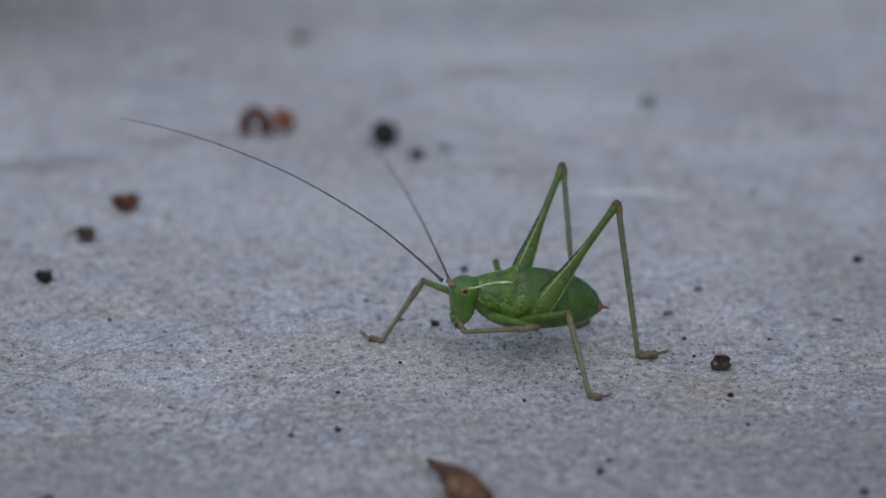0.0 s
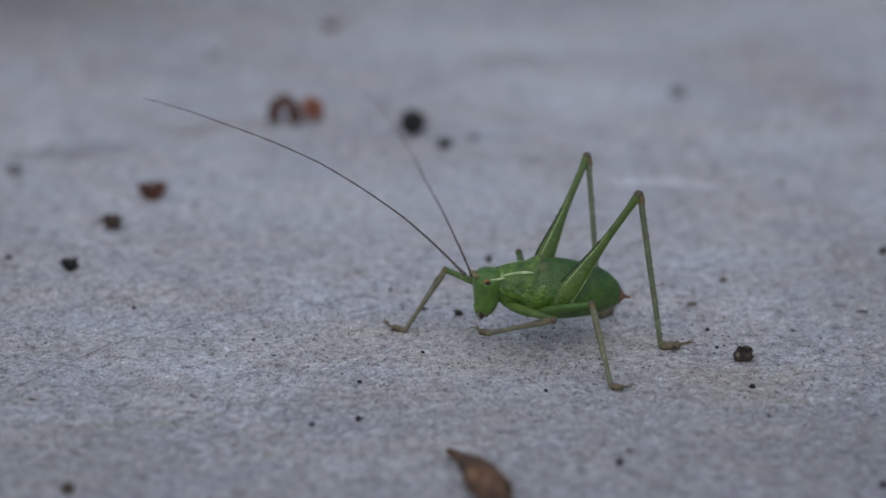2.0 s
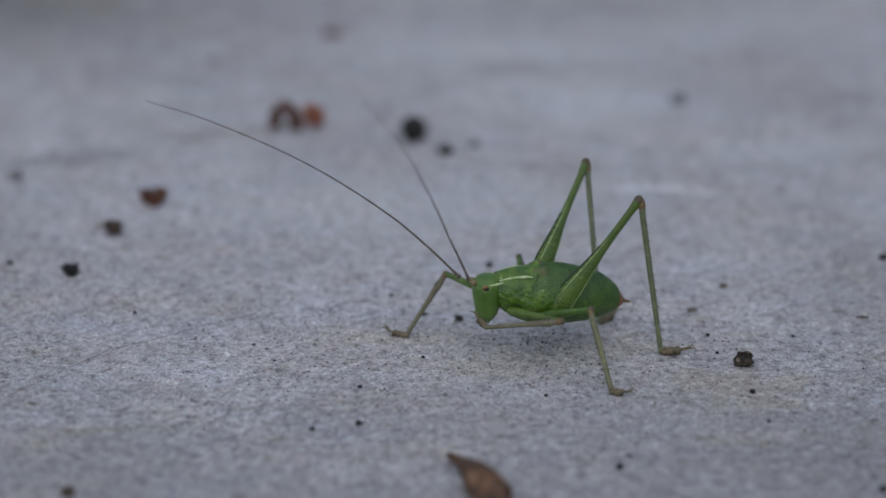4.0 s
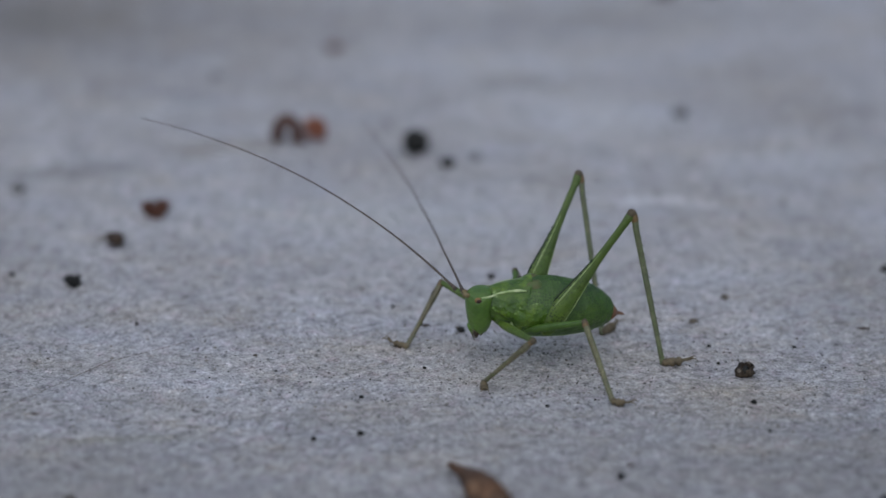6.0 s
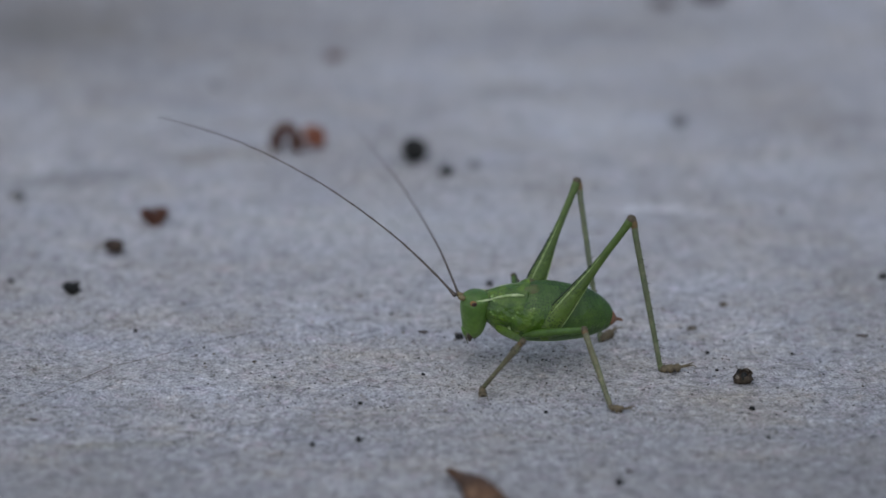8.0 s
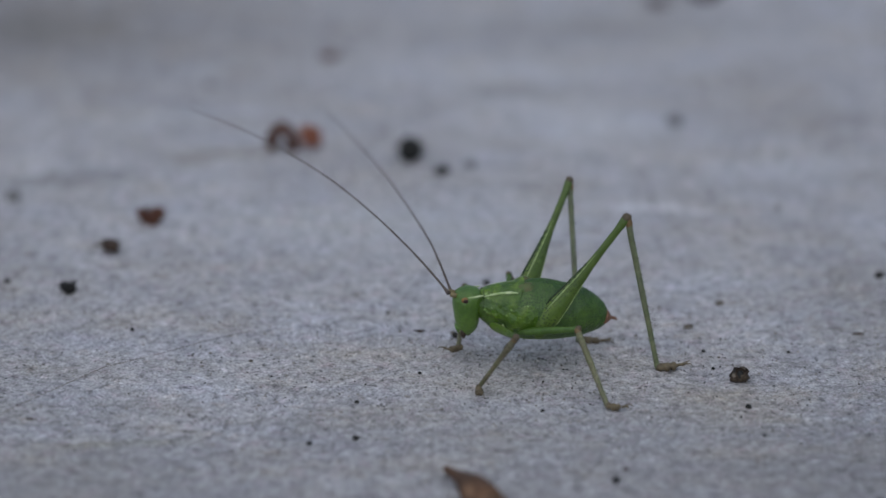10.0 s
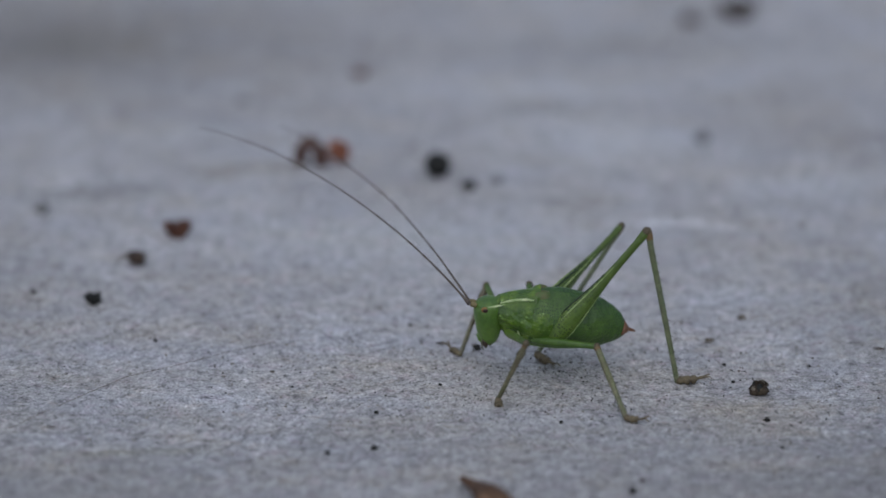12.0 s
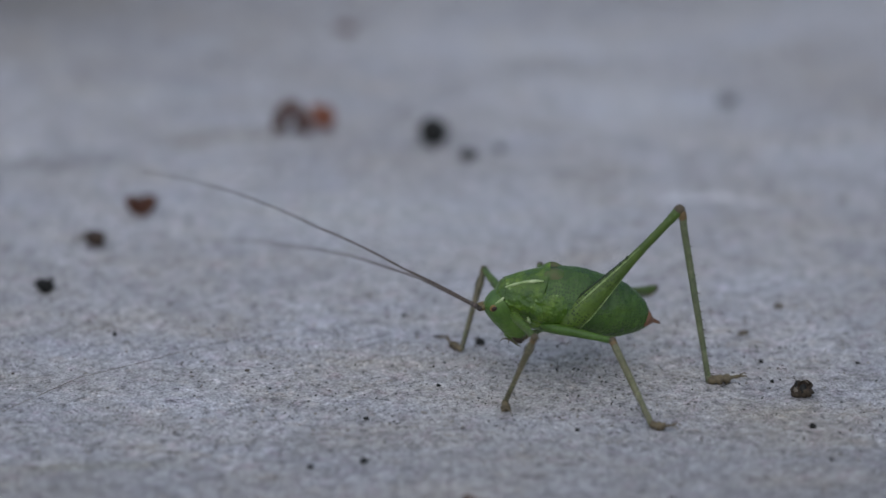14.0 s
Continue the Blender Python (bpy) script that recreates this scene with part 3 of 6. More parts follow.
        sec = [(-0.1, 0.0, 0.12, 0.12), (0.0, 0.0, 0.22, 0.2), (0.5, 0.0, 0.25, 0.22), (t * 0.4, 0.0, 0.26, 0.22), (t * 0.75, 0.0, 0.21, 0.19), (t - 0.2, 0.0, 0.23, 0.21), (t + 0.05, 0.0, 0.22, 0.2), (t + 0.14, 0.0, 0.1, 0.1)]
    tmat = {"fore": FORESHANK, "middle": MIDSHANK, "hind": SHANK}[kind]
    tibia = part("tibia", shared(kind + "_tibia", lambda: limb(sec, 12), tmat), tmat, root, "slender olive shank with fine spines")
    CRICKET[kind + "_tibia_" + side] = tibia
    collar = part("collar", shared(kind + "_collar", lambda: limb([(-0.1, 0.04, 0.15, 0.15), (0.0, 0.05, 0.26, 0.23), (0.45, 0.05, 0.295, 0.245), (0.75, 0.02, 0.2, 0.18)] if kind == "hind" else [(-0.08, 0, 0.14, 0.14), (0.0, 0, 0.24, 0.22), (0.3, 0, 0.265, 0.25), (0.5, 0, 0.16, 0.16)], 12), JOINT), JOINT, tibia, "amber collar under the knee")
    collar.matrix_basis = mm(0, 0, 0)
    if kind == "fore":
        for s in (1, -1):
            ear = part("ear_slit", shared("ear_slit", lambda: limb([(-0.32, 0, 0.02, 0.02), (-0.15, 0, 0.09, 0.05), (0.15, 0, 0.09, 0.05), (0.32, 0, 0.02, 0.02)], 8), SPINE), SPINE, tibia, "dark hearing slit")
            ear.matrix_basis = mm(0.02, s * 0.28, 1.1)
    count = {"hind": 17, "middle": 7, "fore": 7}[kind]
    first, last = (1.2, t - 0.5) if kind == "hind" else (1.9, t - 0.4)
    for i in range(count):
        z = first + (last - first) * i / (count - 1)
        s = 1 if i % 2 else -1
        back = kind == "hind"
        sp = part("spine", shared("spine", spine_mesh, SPINE), SPINE, tibia)
        sp.matrix_basis = mm((0.26 if back else -0.24), s * 0.09, z + 0.06, 0, 58 if back else -58, 0)
    # foot: three cushions, a last long joint and two claws
    g, fat = {"hind": (0.88, 1.30), "middle": (0.56, 1.12), "fore": (0.66, 0.98)}[kind]

    def foot():
        joints = [(-0.12, 0.0, 0.10, 0.10), (0.0, 0.0, 0.23, 0.22), (0.35 * g, -0.02, 0.25, 0.27), (0.55 * g, 0.02, 0.19, 0.19), (0.75 * g, -0.03, 0.25, 0.31), (1.0 * g, -0.03, 0.26, 0.33), (1.15 * g, 0.02, 0.18, 0.18),
                  (1.35 * g, -0.02, 0.25, 0.34), (1.6 * g, 0.0, 0.24, 0.31), (1.76 * g, 0.03, 0.10, 0.11), (2.0 * g, 0.10, 0.08, 0.09), (2.35 * g, 0.15, 0.10, 0.11), (2.45 * g, 0.15, 0.05, 0.06)]
        bm = limb([(z, off + 0.24 * (fat - 1), rx * fat, ry * fat) for z, off, rx, ry in joints], 12)
        for v in bm.verts:
            v.co += Vector((noise.noise(v.co * 3100), noise.noise(v.co * 3300 + Vector((5, 0, 0))), 0)) * 0.05 * MM
        return bm

    tarsus = part("tarsus", shared(kind + "_tarsus", foot, FOOT), FOOT, root, "brown padded foot")
    CRICKET[kind + "_tarsus_" + side] = tarsus
    for s in (1, -1):
        c = part("claw", shared("claw", claw_mesh, FOOT), FOOT, tarsus)
        c.matrix_basis = mm(0.20, s * 0.05, 2.35 * g, s * -24, 0, 0)


def bush_cricket():
    root = tagged(new("bush_cricket"), "small green wingless bush cricket standing on long thin legs", "insect")
    root.empty_display_size = 0.004
    root.matrix_basis = mm(7.1, -22.6, 0)
    build_trunk(root)
    build_head(root)
    build_antenna(root, "left", ((0.067, 0.065), (0.092, 0.079), (0.101, 0.073), (0.123, 0.072)))
    build_antenna(root, "right", ((0.0, 0.027), (0.021, 0.06), (0.042, 0.076), (0.065, 0.089)))
    for side in ("left", "right"):
        build_leg(root, "hind", side, 11.33, 12.54)
        build_leg(root, "middle", side, 5.15, 6.67)
        build_leg(root, "fore", side, 5.96, 5.99)
    return root


bush_cricket()
cam.data.dof.focus_object = CRICKET["fore_femur_left"]


# ---- litter lying about on the slab ----
BLACK = litter_material("black_dropping", (0.008, 0.009, 0.008), (0.020, 0.020, 0.018), (0.044, 0.042, 0.036))
UMBER = litter_material("umber_crumb", (0.020, 0.015, 0.011), (0.056, 0.041, 0.029), (0.125, 0.098, 0.068))
CHESTNUT = litter_material("chestnut_husk", (0.028, 0.012, 0.009), (0.095, 0.040, 0.025), (0.20, 0.105, 0.065))
SALMON = litter_material("salmon_husk", (0.09, 0.034, 0.020), (0.23, 0.090, 0.055), (0.36, 0.175, 0.115))
TAN = litter_material("tan_bud", (0.030, 0.017, 0.012), (0.110, 0.062, 0.038), (0.26, 0.165, 0.105), 420)
SCALE = litter_material("rusty_bud_scale", (0.050, 0.026, 0.016), (0.165, 0.088, 0.048), (0.32, 0.20, 0.12), 600)
GREY = litter_material("grey_crumb", (0.10, 0.10, 0.10), (0.17, 0.168, 0.165), (0.25, 0.245, 0.24))
SEED = litter_material("dark_seed", (0.016, 0.012, 0.010), (0.050, 0.034, 0.026), (0.13, 0.090, 0.062))
GRIT = litter_material("sand_grains", (0.18, 0.165, 0.145), (0.27, 0.250, 0.225), (0.38, 0.355, 0.33))
SANDY = litter_material("sandy_crumb", (0.064, 0.052, 0.042), (0.125, 0.105, 0.082), (0.20, 0.172, 0.138))


def husk(width, depth, height, bend, seed, thick=0.16, ragged=0.25):
    """A dry scale curled into a trough: bend degrees across its width, hollow side up."""
    bm = bmesh.new()
    nu, nv = 22, 10
    grid = {}
    for layer in (0, 1):
        for i in range(nu + 1):
            for j in range(nv + 1):
                u, v = i / nu * 2 - 1, j / nv * 2 - 1
                a = radians(bend / 2) * u
                r = width / radians(bend)
                rr = r - layer * thick
                tip = 1 - 0.55 * abs(v) ** 2.5
                wob = ragged * noise.noise(Vector((u * 1.7 + seed, v * 1.9, layer * 0.05)))
                rim = 1 + 0.14 * noise.noise(Vector((u * 4 + seed, v * 3, 2.0)))
                p = Vector((math.sin(a) * rr * tip * rim, v * depth / 2 * (1 - 0.35 * u * u) * rim, (r - math.cos(a) * rr) * (0.85 + 0.15 * tip) * height + wob * 0.5 * abs(u)))
                grid[layer, i, j] = bm.verts.new(p * MM)
    for layer in (0, 1):
        for i in range(nu):
            for j in range(nv):
                bm.faces.new([grid[layer, *q] for q in ((i, j), (i + 1, j), (i + 1, j + 1), (i, j + 1))])
    rim = [(i, 0) for i in range(nu)] + [(nu, j) for j in range(nv)] + [(i, nv) for i in range(nu, 0, -1)] + [(0, j) for j in range(nv, 0, -1)]
    for a, b in zip(rim, rim[1:] + rim[:1]):
        bm.faces.new((grid[0, *a], grid[0, *b], grid[1, *b], grid[1, *a]))
    return bm


def litter():
    # round droppings
    thing("dropping", pebble(1.2, 1, 0.97, 0.10, 3), BLACK, mm(-2.95, 22.2, 1.12), "round blackish-green dropping on the concrete", "dropping", "droppings on the slab")
    thing("dropping", pebble(0.66, 2, 0.72, 0.22, 3), BLACK, mm(0.0, 18.9, 0.42, 0, 0, 30), "small oval blackish dropping beside a round one", "dropping", "droppings on the slab")
    thing("pebble", pebble(0.50, 3, 0.7), GREY, mm(2.6, 20.8, 0.3), "tiny grey pebble on the concrete", "pebble")
    # curled flower scales
    thing("curled_husk", husk(5.9, 1.15, 1.35, 215, 1.0, 0.62, 0.1), CHESTNUT, mm(-14.7, 24.6, 2.75, 180, 0, -12), "dark chestnut dry scale curled into an arch", "husk", "dry curled husks")
    thing("curled_husk", husk(2.8, 2.6, 1.0, 150, 4.0, 0.5), SALMON, mm(-12.25, 25.4, 1.2, 70, -35, 25), "salmon-coloured dry scale leaning on a darker one", "husk", "dry curled husks")
    thing("curled_husk", husk(3.8, 2.0, 1.0, 176, 7.0, 0.6), CHESTNUT, mm(-25.2, 6.4, 0.05, 15, 0, 8), "chestnut dry scale curled up like a boat", "husk", "dry curled husks")
    # the pointed bud in front
    bm = bmesh.new()
    loops, n = [], 20
    stations = ((0.0, 0.14, 0.12), (0.25, 0.32, 0.26), (0.9, 0.42, 0.34), (1.6, 0.46, 0.36), (2.6, 0.72, 0.56), (4.0, 1.18, 0.95), (5.4, 1.48, 1.25), (7.0, 1.50, 1.28), (8.6, 1.25, 1.0), (9.8, 0.75, 0.6), (10.5, 0.35, 0.3))
    for i in range(43):
        z = 10.5 * i / 42
        rx, ry = eased(stations, z)
        bendy = 0.35 * math.sin(z * 0.45)
        loops.append([Vector((0.86 * rx * math.cos(a) * (1 + 0.10 * math.sin(3 * a + z * 0.5) + 0.05 * noise.noise(Vector((z, a, 0)))) + bendy, ry * math.sin(a) * (1 + 0.08 * math.cos(4 * a + z)), z)) * MM for a in (2 * math.pi * k / n for k in range(n))])
    rings(bm, loops)
    bud = tagged(new("fallen_bud"), "fallen pointed bud with brown overlapping scales", "bud")
    bud.matrix_basis = Matrix.Translation(Vector((0.3, -42.9, 0.58)) * MM) @ (Vector((4.3, -9.5, 0.85))).to_track_quat("Z", "Y").to_matrix().to_4x4()
    part("core", bm, TAN, bud)
    for k in range(5):
        s = part("bud_scale", husk(2.4, 4.2 - 0.3 * k, 1.0, 120, 11.0 + k, 0.10, 0.10), SCALE, bud)
        s.matrix_basis = mm(0, 0, 0, 0, 0, k * 74) @ mm(1.22 - 0.05 * k, 0, 6.2 + 0.5 * k, 90, 0, -90) @ mm(0, 0, -0.1)
    # seeds and crumbs
    seed = tagged(new("seed"), "brown seed with a short pale stalk", "seed")
    seed.matrix_basis = mm(-27.9, -0.7, 0.62)
    part("kernel", pebble(0.66, 5, 0.9, 0.6, 3), SEED, seed)
    part("stalk", curved_tube([(-0.5, -0.1, 0.0), (-1.1, -0.1, 0.1), (-1.6, 0.0, -0.1)], [0.20, 0.14, 0.06]), SANDY, seed, "pale broken stalk")
    thing("crumb", pebble(0.64, 3.7, 0.85, 0.9, 2), BLACK, mm(-30.5, -9.4, 0.38, 0, 0, 70), "angular black crumb on the concrete", "crumb", "crumbs on the slab")
    thing("crumb", pebble(0.66, 7, 0.8, 0.3), GREY, mm(-37.7, 11.4, 0.4), "dull grey crumb on the concrete", "crumb", "crumbs on the slab")
    thing("crumb", pebble(0.50, 12, 0.8, 0.4), UMBER, mm(-26.3, -48.9, 0.3), "brown crumb on the darkened front left of the concrete", "crumb", "crumbs on the slab")
    thing("crumb", pebble(0.85, 13, 0.5, 0.4), CHESTNUT, mm(-11.4, 51.5, 0.25), "flat reddish-brown crumb on the concrete", "crumb", "crumbs on the slab")
    thing("crumb", pebble(0.6, 14, 0.5, 0.4), GREY, mm(-22.5, 42.5, 0.2), "flat dull grey crumb on the concrete", "crumb", "crumbs on the slab")
    thing("pebble", pebble(0.75, 8, 0.75), GREY, mm(21.9, 33.2, 0.4), "small grey pebble on the concrete", "pebble")
    thing("crumb", pebble(1.0, 9, 0.6, 0.4), UMBER, mm(22.6, 70.4, 0.45), "flat brown crumb on the concrete", "crumb", "crumbs on the slab")
    thing("curled_husk", husk(5.4, 3.4, 1.0, 130, 17.0, 0.7), SEED, mm(27.6, 73.2, 0.05, 6, 0, 10), "broad dark chestnut husk on the concrete", "husk", "dry curled husks")
    # the open seed husk beside the hind foot
    capsule = tagged(new("seed_capsule"), "dark brown split seed capsule, hollow and ribbed", "seed capsule")
    capsule.matrix_basis = mm(23.1, -25.9, 0.0, 0, 0, -20) @ Matrix.Diagonal((0.84, 0.9, 1.12, 1))
    bm = pebble(0.80, 33, 0.66, 0.45, 3)
    for v in bm.verts:
        # ribbed round its side, hollowed from above
        rib = 1 + 0.07 * math.sin(9 * math.atan2(v.co.y, v.co.x))
        v.co.x, v.co.y = v.co.x * rib * 1.08, v.co.y * rib * 0.9
        d = math.hypot(v.co.x / MM - 0.05, v.co.y / MM + 0.12)
        if v.co.z > 0 and d < 0.55:
            v.co.z -= (0.55 - d) * 1.2 * MM
    part("shell", bm, UMBER, capsule, "dark ribbed capsule wall").matrix_basis = mm(0, 0, 0.44)
    # a solid black lump stands in for the shade inside the opening
    part("hollow", pebble(0.36, 35, 0.7, 0.5, 2), BLACK, capsule, "black lump that darkens the hollow").matrix_basis = mm(0.06, -0.30, 0.62)
    for k, (x, y, z, lean, turn, size) in enumerate(((-0.52, -0.05, 0.52, 62, 74, 1.1), (0.12, 0.30, 0.62, 58, 5, 1.5), (0.60, 0.02, 0.50, 56, -70, 1.2))):
        part("valve", husk(size, 0.75, 1.0, 120, 21.0 + k, 0.13, 0.35), UMBER if k else BLACK, capsule).matrix_basis = mm(x, y, z, lean, 0, turn)
    part("rim", curved_tube([(-0.15, 0.10, 1.00), (0.10, 0.02, 1.08), (0.34, 0.05, 0.98), (0.46, 0.0, 0.86)], [0.03, 0.05, 0.045, 0.02]), SANDY, capsule, "pale torn rim")
    part("kernel", pebble(0.27, 31, 0.9, 0.4), SANDY, capsule).matrix_basis = mm(-0.42, -0.46, 0.50)
    part("kernel", pebble(0.25, 37, 0.9, 0.4), UMBER, capsule).matrix_basis = mm(0.52, -0.42, 0.52)
    # single dark grains: x, y, radius in mm
    grains = ((1.2, -17.9, 0.32), (3.7, -6.9, 0.30), (23.3, -30.8, 0.24), (12.7, -43.7, 0.28), (-6.2, -37.0, 0.26), (-9.6, -37.9, 0.20), (-24.6, -17.2, 0.16), (-6.3, -30.6, 0.18), (-4.3, -13.2, 0.17),
              (-1.6, -25.1, 0.15), (7.7, -31.8, 0.17), (24.1, -35.8, 0.13), (27.4, -20.4, 0.14), (20.7, -20.4, 0.16), (36.5, -4.6, 0.40), (-35.8, -7.5, 0.24), (31.2, -46.9, 0.35), (21.2, -23.7, 0.14))
    for k, (x, y, r) in enumerate(grains):
        thing("grain", pebble(r, 40 + k, 0.8, 0.35, 2), BLACK, mm(x, y, r * 0.5, 0, 0, k * 50), "dark grain of grit on the concrete", "grain", "dark grains on the slab")
    flat = ((33.3, -16.5, 0.52, 0.18, 0), (-30.6, -34.0, 0.42, 0.12, 0), (-1.7, -16.8, 0.46, 0.22, 10), (13.5, -41.6, 0.3, 0.2, 60))
    for k, (x, y, a, b, turn) in enumerate(flat):
        bm = pebble(1.0, 70 + k, 0.35, 0.35, 2)
        for v in bm.verts:
            v.co = Vector((v.co.x * a, v.co.y * b, v.co.z * b))
        thing("splinter", bm, SEED, mm(x, y, b * 0.15, 0, 0, turn), "short dark splinter lying on the concrete", "splinter", "splinters on the slab")
    sandy = ((19.8, -15.5, 0.34), (22.7, -10.6, 0.37), (0.9, -17.2, 0.16), (-14.8, -23.0, 0.16), (29.5, 10.9, 0.3))
    for k, (x, y, r) in enumerate(sandy):
        thing("crumb", pebble(r, 80 + k, 0.5, 0.4, 2), SANDY, mm(x, y, r * 0.25, 0, 0, k * 33), "sandy brown crumb on the concrete", "crumb", "crumbs on the slab")
    # a hair-thin fibre
    pts = [(-33.8, -34.6, 0.1), (-31.0, -30.9, 0.14), (-27.6, -26.5, 0.1), (-26.1, -24.7, 0.12), (-22.1, -22.0, 0.1), (-18.1, -19.1, 0.12), (-14.9, -17.2, 0.1)]
    thing("fibre", curved_tube(pts, [0.020] * 7, 5), SANDY, Matrix(), "hair-thin tan fibre lying on the concrete", "fibre")


def grit():
    """Loose grit, too fine to count."""
    rng = random.Random(5)
    ico = bmesh.new()
    bmesh.ops.create_icosphere(ico, subdivisions=1, radius=1)
    ico.verts.ensure_lookup_table()
    base = [v.co.copy() for v in ico.verts]
    tris = [[v.index for v in f.verts] for f in ico.faces]
    ico.free()
    for label, mat, count, lo, hi in (("loose dark grit scattered over the concrete", BLACK, 850, 0.03, 0.10), ("loose brown grit scattered over the concrete", UMBER, 450, 0.04, 0.11), ("loose sandy grit scattered over the concrete", GRIT, 2600, 0.035, 0.13), ("loose pale grit scattered over the concrete", GREY, 1600, 0.035, 0.12)):
        verts, faces = [], []
        for k in range(count):
            x, y = rng.uniform(-46, 46), rng.uniform(-58, 40)
            if rng.random() < 0.5:
                x, y = rng.gauss(4, 16), rng.gauss(-22, 9)
            r = lo + (hi - lo) * rng.random() ** 2.5
            sx, sy, turn = rng.uniform(0.7, 1.4), rng.uniform(0.6, 1.2), rng.uniform(0, 3.1)
            c, s = math.cos(turn), math.sin(turn)
            n = len(verts)
            for p in base:
                j = 1 + rng.uniform(-0.2, 0.2)
                px, py = p.x * sx * r * j, p.y * sy * r * j
                verts.append(((x + c * px - s * py) * MM, (y + s * px + c * py) * MM, (r * 0.45 + p.z * r * 0.7) * MM))
            faces += [[n + i for i in t] for t in tris]
        data = bpy.data.meshes.new("grit")
        data.from_pydata(verts, [], faces)
        data.materials.append(mat)
        tagged(new("grit", data), label, "grit", kind="stuff")


litter()
grit()


# ---- what moves ----
def motions():
    """All that moves on the cricket; millimetres and degrees in its own space."""
    walk(CRICKET['body'], [
        (0, mm(0.84, 0.02, 4.55, -0.4, -10.4, -167.6)), (0.5, mm(0.88, 0.04, 4.59, -0.4, -10.4, -167.5)),
        (1, mm(0.87, 0.05, 4.63, -0.4, -10.5, -167.3)), (1.5, mm(0.81, 0.05, 4.62, -0.5, -10.4, -167.2)),
        (2, mm(0.74, 0.03, 4.56, -0.5, -10.1, -166.9)), (2.5, mm(0.71, 0.04, 4.59, -0.5, -10, -166.9)),
        (3, mm(0.74, 0.05, 4.62, -0.5, -10.3, -167.1)), (5.5, mm(0.21, 0.01, 4.52, -0.5, -8.8, -166.8)),
        (6, mm(0.05, -0.03, 4.43, -0.6, -8.9, -166.7)), (6.5, mm(0.05, -0.01, 4.48, -0.5, -9.2, -167)),
        (7, mm(0.07, 0.01, 4.52, -0.5, -9.1, -167.1)), (7.5, mm(0.04, 0, 4.5, -0.2, -9.1, -168.1)),
        (8, mm(0.03, 0.02, 4.55, -0.1, -8.8, -168.8)), (10.5, mm(-0.22, 0.05, 4.63, 0.3, -9.1, -170.2)),
        (11, mm(-0.3, 0.09, 4.76, 0.9, -9.1, -172.6)), (11.5, mm(-0.32, 0.13, 4.85, 0.9, -10.1, -172.4)),
        (12, mm(-0.4, 0.14, 4.88, 1, -9.7, -173)), (12.5, mm(-0.46, 0.19, 5.01, 1.4, -10, -174.5)),
        (13, mm(-0.49, 0.25, 5.15, 1.5, -11.3, -174.7)), (13.5, mm(-0.42, 0.29, 5.27, 1.9, -12.3, -175.7)),
        (14, mm(-0.35, 0.3, 5.42, 1.9, -13.4, -175.2)),
    ])
    walk(CRICKET['thorax'], [
        (0, mm(0.84, 0.02, 4.55, -0.4, -10.4, -167.6)), (0.5, mm(0.88, 0.04, 4.59, -0.4, -10.4, -167.5)),
        (1, mm(0.87, 0.05, 4.63, -0.4, -10.5, -167.3)), (1.5, mm(0.81, 0.05, 4.62, -0.5, -10.4, -167.2)),
        (2, mm(0.74, 0.03, 4.56, -0.5, -10.1, -166.9)), (2.5, mm(0.71, 0.04, 4.59, -0.5, -10, -166.9)),
        (3, mm(0.74, 0.05, 4.62, -0.5, -10.3, -167.1)), (5.5, mm(0.21, 0.01, 4.52, -0.5, -8.8, -166.8)),
        (6, mm(0.05, -0.03, 4.43, -0.6, -8.9, -166.7)), (6.5, mm(0.05, -0.01, 4.48, -0.5, -9.2, -167)),
        (7, mm(0.07, 0.01, 4.52, -0.5, -9.1, -167.1)), (7.5, mm(0.04, 0, 4.5, -0.2, -9.1, -168.1)),
        (8, mm(0.03, 0.02, 4.55, -0.1, -8.8, -168.8)), (10.5, mm(-0.22, 0.05, 4.63, 0.3, -9.1, -170.2)),
        (11, mm(-0.3, 0.09, 4.76, 0.9, -9.1, -172.6)), (11.5, mm(-0.32, 0.13, 4.85, 0.9, -10.1, -172.4)),
        (12, mm(-0.4, 0.14, 4.88, 1, -9.7, -173)), (12.5, mm(-0.46, 0.19, 5.01, 1.4, -10, -174.5)),
        (13, mm(-0.49, 0.25, 5.23, 1.5, -8.3, -174.6)), (13.5, mm(-0.41, 0.3, 5.44, 1.9, -5.3, -175.5)),
        (14, mm(-0.35, 0.31, 5.54, 1.8, -4, -174.9)),
    ])
